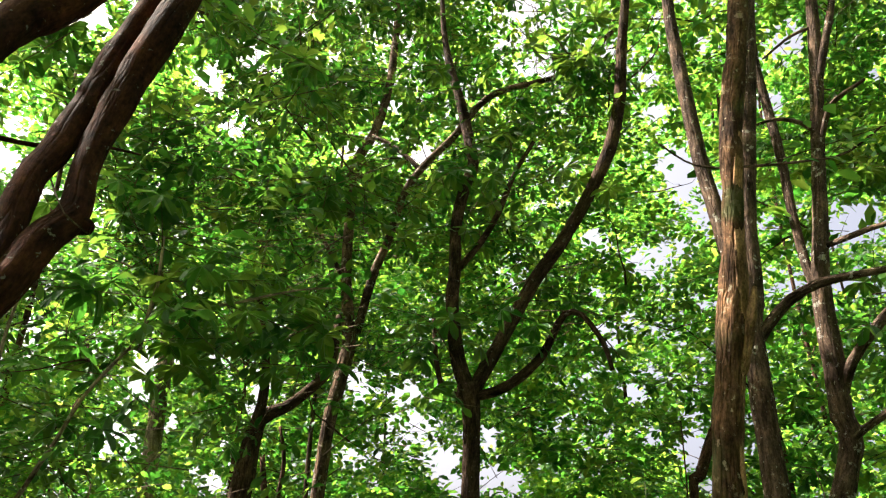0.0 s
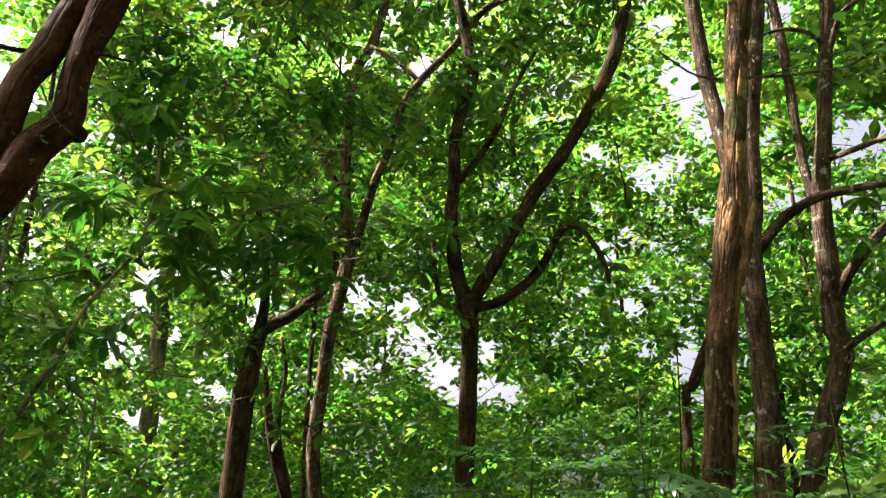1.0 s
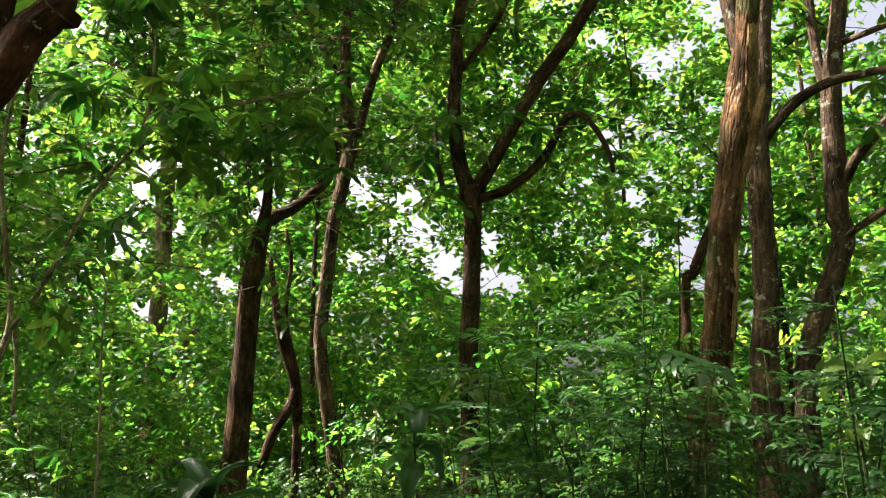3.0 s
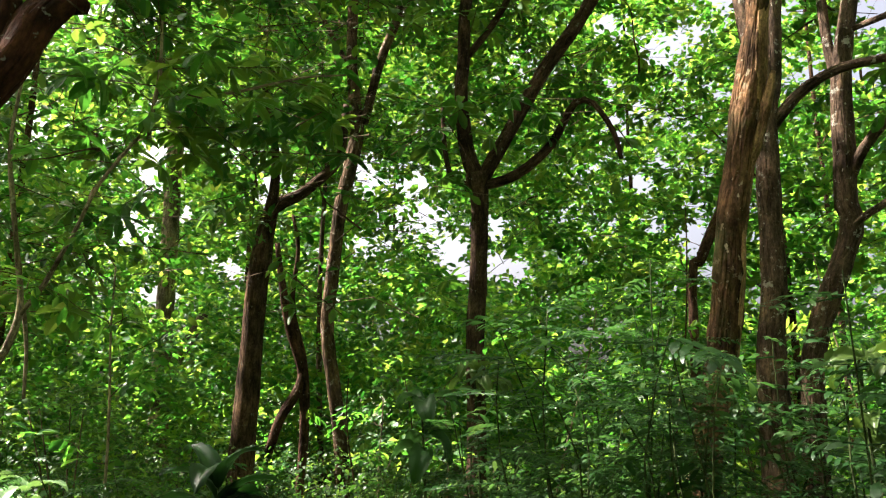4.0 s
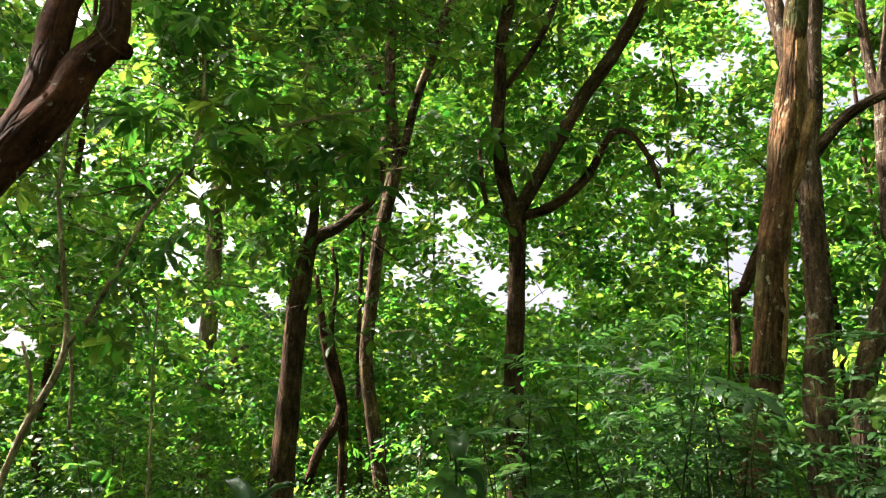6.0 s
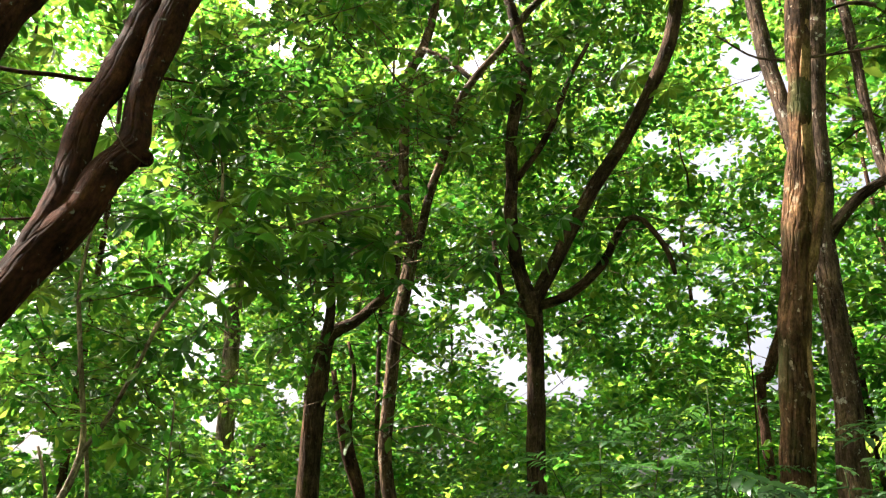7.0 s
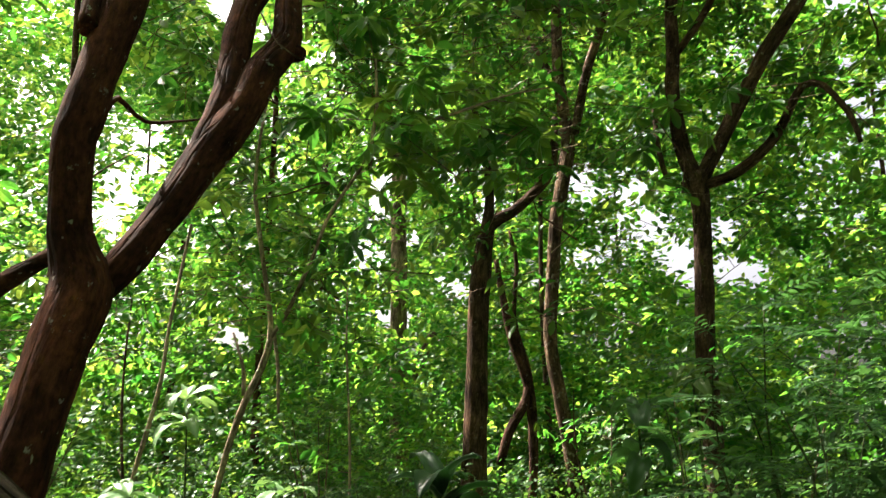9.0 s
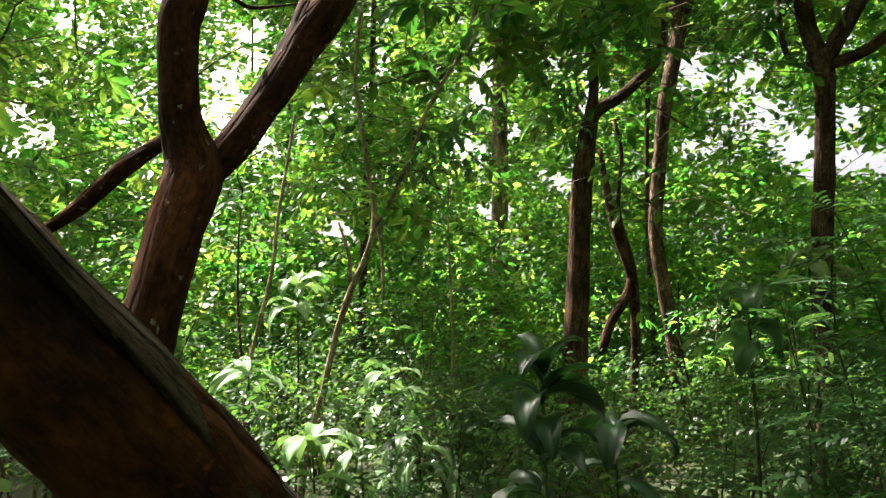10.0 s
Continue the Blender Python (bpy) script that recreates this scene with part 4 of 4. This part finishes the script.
shading_crown(scarred, (1.6, 2.8, 8.8), (2.4, 2.2, 1.0), 150)

for owner, x in ((sapling, -6.2), (slim_tree, -2.6), (wine_tree, 1.0), (pale_tree, 4.6)):
    shading_crown(owner, (x, 7.4, 11.6), (2.7, 3.2, 0.8), 260)

# ---- trees further back, each with its trunk, limbs and crown ----
def back_trees(stands, az, far, el, sprays_all, per, size, blade, material, cut, seed, label, category, strength=1.0, spread=0.35, patch=0.14, top=99.0, lean=None, thick=1.0):
    centres, count = np.array(stands, float), len(stands)
    a, e, c = cover(sprays_all, az, el, far, patch, cut, strength, seed, lean=lean, top=top)
    who = np.argmin(np.abs(a[:, None] - centres[None]), 1)
    for k in range(count):
        d = rng.uniform(far[0] + 0.5, far[1] - 0.5)
        x, y, _ = out_at(centres[k], 0, d)
        g = ground_height(x, y)
        h = min(1.6 + d * math.tan(radians(min(el[1], 40))) * 0.8, top - 1)
        lean = rng.uniform(-0.2, 0.2, 2)
        rows = [(x + lean[0] * u * u + 0.12 * math.sin(5 * u + k), y + lean[1] * u * u, g - 0.1 + (h - g) * u, thick * (0.06 + 0.05 * (k % 3) / 2) * (1 - 0.75 * u) + 0.01) for u in np.linspace(0, 1, 7)]
        base = thing("forest_tree", (x, y, g), label, category, "forest trees")
        part("trunk", tube(rows, (BARK_GREY, BARK_BROWN, BARK_BROWN)[k % 3], "trunk", 8, 0.4, 0.06, k), base)
        for q in range(4):
            u0 = rng.uniform(0.35, 0.85)
            i = int(u0 * 6)
            fa, ln = rng.uniform(0, 2 * math.pi), rng.uniform(1.2, 2.4)
            b = rows[i]
            limb_rows = [(b[0] + math.cos(fa) * ln * s, b[1] + math.sin(fa) * ln * s, b[2] + ln * (0.9 * s - 0.25 * s * s), b[3] * 0.32 * (1 - 0.8 * s)) for s in (0, 0.35, 0.7, 1)]
            part("limb", tube(limb_rows, (BARK_GREY, BARK_BROWN, BARK_BROWN)[k % 3], "limb", 6, 0.4, 0.05, q), base)
        sel = c[who == k]
        if len(sel):
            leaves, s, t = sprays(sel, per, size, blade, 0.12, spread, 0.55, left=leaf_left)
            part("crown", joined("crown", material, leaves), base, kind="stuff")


def low_heavy(a, e):
    return np.where(e < 13, 1.0, np.where((a > -2) & (a < 15), 1.0, 0.62)) * np.where((a < -17) & (e < 15), 0.45, 1.0) * np.where(e < 6, 0.85, 1.0)


def high_heavy(a, e):
    w = np.where(e < 26, 0.42, 0.55)
    w = np.where((a > -2) & (e > 16), 0.8, w)
    w = np.where((a > 5) & (e > 21), 1.0, w)
    w = np.where((a > 15) & (e < 20), 0.6, w)
    w = np.where((a > -16) & (a < -3) & (e > 7) & (e < 18), 0.75, w)
    return np.where((a < -19) & (e < 13), 0.3, w)


back_trees((-38, -23, -22.4, 9.0, 29.5, 44), (-42, 62), (9.6, 13.5), (-7.5, 51), 32000, 20, 0.128, BLADE_MID, LEAF_LIT_TONE, 0.4, 11.0, "leafy forest tree with green leaves toned as if sunlit", "tree", lean=high_heavy, thick=0.6)
back_trees((-40, -26, -22.9, -1.8, 14.5, 35.8, 50), (-44, 64), (15.0, 24.0), (-5, 42), 30000, 17, 0.21, BLADE_MID, LEAF_LIT_TONE, 0.5, 21.0, "distant forest tree with green leaves toned bright as if sunlit", "tree", 1.0, 0.5, top=15.0, lean=low_heavy, thick=0.65)
back_trees((-36, -29, -13.5, 4.0, 18.2, 26, 38.5, 55), (-46, 66), (26.0, 36.0), (-4, 42), 19000, 17, 0.36, BLADE_MID, LEAF_LIT_TONE, 0.75, 31.0, "far forest tree closing the wood behind", "tree", 0.8, 0.8, top=24.0, thick=0.9)

# ---- slender saplings between the trunks ----
def slender(az, far, height, seed):
    r = np.random.default_rng(800 + seed)
    x, y, _ = out_at(az, 0, far)
    g = ground_height(x, y)
    base = thing("slender_sapling", (x, y, g), "slender brown sapling with sparse leaf sprays", "sapling", "saplings")
    lean = r.normal(0, 0.12, 2)
    rows = [(x + lean[0] * u * height + 0.09 * math.sin(4.4 * u + 1.7 * seed) * u, y + lean[1] * u * height, g - 0.05 + height * u, 0.013 * (1 - 0.7 * u) + 0.002) for u in np.linspace(0, 1, 7)]
    part("stem", tube(rows, (BARK_PALE, BARK_BROWN)[seed % 2], "stem", 7, 0.1, 0.06, seed), base)
    ends = []
    for k in range(5):
        b = rows[int(r.integers(3, 7))]
        tw = branch_rows(b[:3], r.normal(0, 1, 3) * (1, 1, 0.5) + (0, 0, 0.3), r.uniform(0.3, 0.7), 0.005, r)
        part("branch", tube(tw, TWIG, "branch", 5, 0.1, 0.05, k), base)
        ends += [tw[3][:3], tw[6][:3]]
    leaves, s, t = sprays(np.array(ends), 12, 0.11, BLADE_FINE, 0.2, 0.13, 0.42, r)
    part("foliage", joined("foliage", LEAF_LIT_TONE, leaves), base, kind="stuff")


for k, (az, far, height) in enumerate(((1.5, 7.2, 1.9), (6, 8.0, 2.0), (4.5, 8.6, 1.8), (2.9, 9.0, 2.0), (24, 6.0, 2.6), (37, 5.6, 2.4), (-6, 7.4, 2.6), (-14, 8.4, 3.6), (-28.5, 8.4, 3.2), (47, 6.2, 3.0))):
    slender(az, far, height, k)

# ---- unseen trees added above and behind to block sky light ----
def unseen_tree(az, far, h):
    x, y, _ = out_at(az, 0, far)
    g = ground_height(x, y)
    base = thing("unseen_tree", (x, y, g), "unseen tall tree with a leafy crown, added to block light", "tree", "canopy trees")
    rows = [(x, y + 0.2 * math.sin(az + u * 3), g - 0.1 + (h - g) * u, 0.16 * (1 - 0.7 * u)) for u in np.linspace(0, 1, 6)]
    part("trunk", tube(rows, BARK_BROWN, "trunk", 8, 0.5, 0.06, az), base)
    n = 420
    c = rng.normal(0, 1, (n, 3)) * (2.6, 2.6, 1.4) + (x, y, h)
    c = c[((c[:, 2] > 6.0) | (far > 5)) & out_of_shafts(c)]
    leaves, s, t = sprays(c, 10, 0.2, BLADE_FAR, 0.3, 0.4, 0.45, left=sun_left)
    part("crown", joined("crown", LEAF_SHADE_TONE, leaves), base, kind="stuff")
    # low leaves out of view, added to close off light from behind
    if far > 5:
        own = np.random.default_rng(600 + int(az) % 360)
        c = np.column_stack([own.normal(x, 1.9, 190), own.normal(y, 1.9, 190), own.uniform(g + 0.3, h - 1.5, 190)])
        c = c[np.hypot(c[:, 0], c[:, 1]) > 3.5]
        leaves, s, t = sprays(c, 9, 0.4, BLADE_FAR, 0.3, 0.6, 0.5, r=own, left=sun_left)
        part("low_light_block", joined("low_light_block", LEAF_SHADE_TONE, leaves), base, "unseen leafy growth round the trunk, added to block low light", "stuff")


for az, far, h in ((78, 4.5, 9.0), (-62, 5, 9.0), (110, 8, 8), (152, 15, 7.5), (-170, 17, 7.5), (-130, 13, 7.5), (-95, 8, 8), (80, 10, 7), (-66, 10, 7), (128, 12, 7), (-150, 6, 8.5), (165, 6, 8.5), (125, 6.5, 8.5), (-165, 10.5, 8), (-120, 8.5, 8), (145, 10, 8)):
    unseen_tree(az, far, h)


# ---- undergrowth ----
STEM_GREEN = bark("stem_green", (0.02, 0.03, 0.012), (0.06, 0.075, 0.03), (0.12, 0.11, 0.06), 0.66, 40)

def shrub(name, x, y, top, wide, n, size, blade, material, label, per=9, group="shrubs", lift=0.15):
    g = ground_height(x, y)
    base = thing(name, (x, y, g), label, "shrub", group)
    n = int(n)
    c = rng.normal(0, 1, (n, 3)) * (wide * 0.45, wide * 0.45, 0)
    u = rng.uniform(lift, 1, n) ** 0.8
    c[:, 2] = u * top
    c[:, :2] *= (1.15 - 0.6 * (u - 0.4) ** 2)[:, None]
    c += (x, y, g)
    leaves, s, t = sprays(c, per, size, blade, 0.1, 0.16, 0.45)
    part("foliage", joined("foliage", material, leaves), base, kind="stuff")
    for k in range(4):
        f = rng.uniform(-0.4, 0.4, 2) * wide
        part("stem", tube([(x + f[0] * 0.1, y + f[1] * 0.1, g - 0.05, 0.014), (x + f[0] * 0.4, y + f[1] * 0.4, g + top * 0.45, 0.010), (x + f[0], y + f[1], g + top * 0.92, 0.004)], TWIG, "stem", 6, 0.2, 0.05, k), base)


for k in range(40):
    az = -38 + 98 * (k + rng.uniform(0, 1)) / 40
    far = (5.2, 7.0, 9.0, 11.5)[k % 4] + rng.uniform(-0.4, 0.4)
    if 27.5 < az < 34.5 and far < 7.6:      # moved behind the thin sapling, to keep its stem in the camera's view
        far = 7.8
    x, y, _ = out_at(az, 0, far)
    if any(math.hypot(x - q[0], y - q[1]) < 0.45 for q in (E_trunk[0], R_trunk[0], D_trunk[0])):
        x += 0.5
    shrub("shrub", x, y, (0.45, 0.7, 0.5, 1.3)[int(rng.integers(4))] + 0.07 * far, rng.uniform(1.0, 1.8), 130, 0.066, BLADE_MID, LEAF_UNDER, "leafy green understorey shrub", 11)


def sprig_mesh(seed, leaves, length, size, material):
    """A twig with leaves set alternately along it, lying along +x from its stalk."""
    r = np.random.default_rng(seed)
    u = np.linspace(0.12, 1.0, leaves)
    place = np.stack([u * length, 0.02 * np.sin(u * 4 + seed), -0.10 * length * u**2], 1)
    sgn = np.where(np.arange(leaves) % 2 == 0, 1.0, -1.0)
    sgn[-1] = 0.0
    way = np.stack([np.full(leaves, 0.55), sgn * 0.8, r.uniform(-0.35, 0.1, leaves)], 1) + r.normal(0, 0.12, (leaves, 3))
    up = r.normal(0, 0.28, (leaves, 3)) + (0, 0, 1)
    ln = size * r.uniform(0.75, 1.2, leaves)
    arr = blades(place, way, up, ln, ln * r.uniform(0.34, 0.44, leaves), BLADE_MID)
    tw = thin_twigs(np.array([[0.0, 0.0, 0.0]]), np.array([[length, 0.0, -0.1 * length]]), 0.0035)
    return joined("sprig", material, arr, tw)


def frond_mesh(seed, pairs, length, size, material):
    """A feather-shaped leaf: narrow leaflets in pairs along an arching rib, along +x."""
    r = np.random.default_rng(seed)
    u = np.repeat(np.linspace(0.15, 0.97, pairs), 2)
    sgn = np.tile((1.0, -1.0), pairs)
    place = np.stack([u * length, 0 * u, length * (0.12 * u - 0.28 * u**2)], 1)
    way = np.stack([np.full(len(u), 0.45), sgn, r.uniform(-0.25, 0.05, len(u))], 1) + r.normal(0, 0.07, (len(u), 3))
    up = r.normal(0, 0.15, (len(u), 3)) + (0, 0, 1)
    ln = size * (0.55 + 0.9 * np.sin(u * 2.6)) * r.uniform(0.9, 1.1, len(u))
    arr = blades(place, way, up, ln, ln * 0.27, BLADE_MID)
    ribs = np.array([(v * length, 0, length * (0.12 * v - 0.28 * v * v)) for v in np.linspace(0, 1, 5)])
    return joined("frond", material, arr, thin_twigs(ribs[:-1], ribs[1:], 0.0025))


FRONDS = [frond_mesh(50 + s, 9 + s % 4, 0.24 + 0.03 * (s % 4), 0.043, LEAF_SHRUB) for s in range(6)]
SPRIGS = [sprig_mesh(s, 9 + s % 4, 0.21 + 0.03 * (s % 4), 0.050 + 0.010 * (s % 3), LEAF_SHRUB) for s in range(10)]


def sprig_shrub(az, far, top, wide, n, label, seed):
    """A near shrub: stems from one foot, and sprigs of leaves in flat layers as parts of their own."""
    r = np.random.default_rng(100 + seed)
    x, y, _ = out_at(az, 0, far)
    g = ground_height(x, y)
    base = thing("sprig_shrub", (x, y, g), label, "shrub", "near shrubs")
    stems = []
    for k in range(5):
        f = r.uniform(-0.5, 0.5, 2) * wide
        rows = [(x + f[0] * 0.1, y + f[1] * 0.1, g - 0.05, 0.006), (x + f[0] * 0.3 + r.normal(0, 0.04), y + f[1] * 0.3, g + top * 0.4, 0.0045), (x + f[0] * 0.6 + r.normal(0, 0.05), y + f[1] * 0.6, g + top * 0.75, 0.003), (x + f[0], y + f[1], g + top * r.uniform(0.82, 1.02), 0.002)]
        stems.append(smooth_line(rows, 0.06))
        part("stem", tube(rows, STEM_GREEN, "stem", 6, 0.15, 0.05, k), base)
    for k in range(int(n * 0.95)):
        s = stems[k % 5]
        q = s[min(len(s) - 1, int(len(s) * r.uniform(0.3, 1.0) ** 0.8))]
        ob = new("frond", FRONDS[int(r.integers(6))]) if (k + seed) % 3 > (1 if az < -13 else 0) else new("sprig", SPRIGS[int(r.integers(10))])
        ob.parent = base
        turn = Euler((r.normal(0, 0.18), r.normal(0.02, 0.18), r.uniform(0, 2 * math.pi)))
        ob.matrix_basis = Matrix.LocRotScale(Vector(q[:3]) - base.location, turn, Vector((1, 1, 1)) * r.uniform(0.6, 1.15))


for k, (az, far, top, wide, n) in enumerate(((5, 3.8, 1.25, 0.9, 60), (-1, 3.3, 1.4, 0.8, 70), (-5, 2.9, 1.55, 0.7, 85), (-9, 2.6, 1.85, 0.7, 120), (-12.5, 3.1, 2.05, 0.7, 120), (-15, 2.5, 1.85, 0.7, 120), (-18.5, 3.4, 1.8, 0.8, 60), (-21, 2.6, 1.75, 0.7, 70),
                                             (-25, 3.2, 1.8, 0.8, 70), (-28, 2.5, 1.85, 0.7, 110), (-33, 2.9, 1.9, 0.8, 110), (22, 4.3, 1.35, 0.9, 110), (24.5, 3.8, 0.7, 0.7, 60), (17, 4.6, 1.1, 0.9, 80), (36.5, 4.4, 0.6, 0.6, 50), (11, 4.9, 0.95, 0.9, 70))):
    sprig_shrub(az, far, top, wide, n, "dull green shrub with layered oval leaves", k)


def broad_leaf(seed, length, wide, sag, material):
    """One large leaf on a stalk, along +x: it rises, arches over and hangs, with a sunken midrib, side veins and wavy edges."""
    n, m = 15, 9
    verts = []
    for i in range(n):
        u = i / (n - 1)
        turn = 0.5 - (0.9 + 2.6 * sag) * u                  # the slope of the rib along the arch
        steps = np.linspace(0, u, 8)
        slope = 0.5 - (0.9 + 2.6 * sag) * steps
        x, z = length * u * np.cos(slope).mean(), length * u * np.sin(slope).mean()
        w = wide * (math.sin(math.pi * u ** 0.85) ** 0.75 if 0 < u < 1 else 0.03)
        for j in range(m):
            v = 2 * j / (m - 1) - 1
            lift = abs(v) * w * 0.12 + 0.01 * math.sin(7 * u + 4 * v + seed) * abs(v) + 0.004 * math.cos(u * 42 - abs(v) * 7) * abs(v)
            verts.append((x - math.sin(turn) * lift, v * w / 2, z + math.cos(turn) * lift - (0.003 if j == m // 2 else 0)))
    flat = [q for i in range(n - 1) for j in range(m - 1) for q in (i * m + j, (i + 1) * m + j, (i + 1) * m + j + 1, i * m + j + 1)]
    return mesh_from("leaf", np.array(verts), flat, [4] * (len(flat) // 4), material, True)


def broadleaf_plant(name, az, far, height, count, length, wide, label, material, seed, tilt=0.2, spread=0.35):
    r = np.random.default_rng(300 + seed)
    x, y, _ = out_at(az, 0, far)
    g = ground_height(x, y)
    base = thing(name, (x, y, g), label, "plant", "broad-leaved plants")
    part("stem", tube([(x, y, g - 0.05, 0.009), (x + 0.02, y, g + height * 0.5, 0.007), (x - 0.01, y + 0.02, g + height, 0.004)], STEM_GREEN, "stem", 8, 0.1, 0.05, seed), base)
    shapes = [broad_leaf(seed * 5 + k, length * (0.85 + 0.1 * k), wide, 0.25 + 0.12 * k, material) for k in range(4)]
    for k in range(count):
        ob = new("leaf", shapes[k % 4])
        ob.parent = base
        turn = Euler((r.normal(0, 0.2), -tilt + r.normal(0, 0.3), 2.4 * k + r.normal(0, 0.2)))
        ob.matrix_basis = Matrix.LocRotScale(Vector((0, 0, height - spread * r.uniform(0, 1) * (k > 2))), turn, None)


broadleaf_plant("broadleaf_plant", 16.3, 3.2, 1.22, 18, 0.33, 0.11, "broad-leaved plant with large dark glossy leaves", LEAF_WAXY, 1, 0.45, 0.5)
broadleaf_plant("broadleaf_plant", 11.4, 3.5, 1.0, 9, 0.34, 0.12, "low plant with dark glossy drooping leaves", LEAF_WAXY, 8, 0.3, 0.4)
broadleaf_plant("broadleaf_plant", -1.6, 3.0, 1.66, 9, 0.17, 0.05, "slender plant with olive-green spreading leaves", LEAF_OLIVE, 2, 0.3, 0.12)
broadleaf_plant("broadleaf_plant", -27.0, 2.6, 1.68, 9, 0.17, 0.06, "slender plant with yellowish-green leaves", LEAF_OLIVE, 3, 0.2, 0.3)
broadleaf_plant("broadleaf_plant", 2.2, 2.9, 1.55, 8, 0.18, 0.08, "small plant with dull green oval leaves", LEAF_SHRUB, 4, 0.1, 0.25)
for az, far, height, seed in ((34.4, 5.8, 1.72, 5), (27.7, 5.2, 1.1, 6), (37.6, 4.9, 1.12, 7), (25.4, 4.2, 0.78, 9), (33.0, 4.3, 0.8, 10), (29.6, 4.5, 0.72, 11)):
    broadleaf_plant("broadleaf_plant", az, far, height, 9, 0.33, 0.1, "plant with large spreading leaves coloured pale as if sunlit", LEAF_SUNLIT_TONE, seed, 0.12, 0.22)
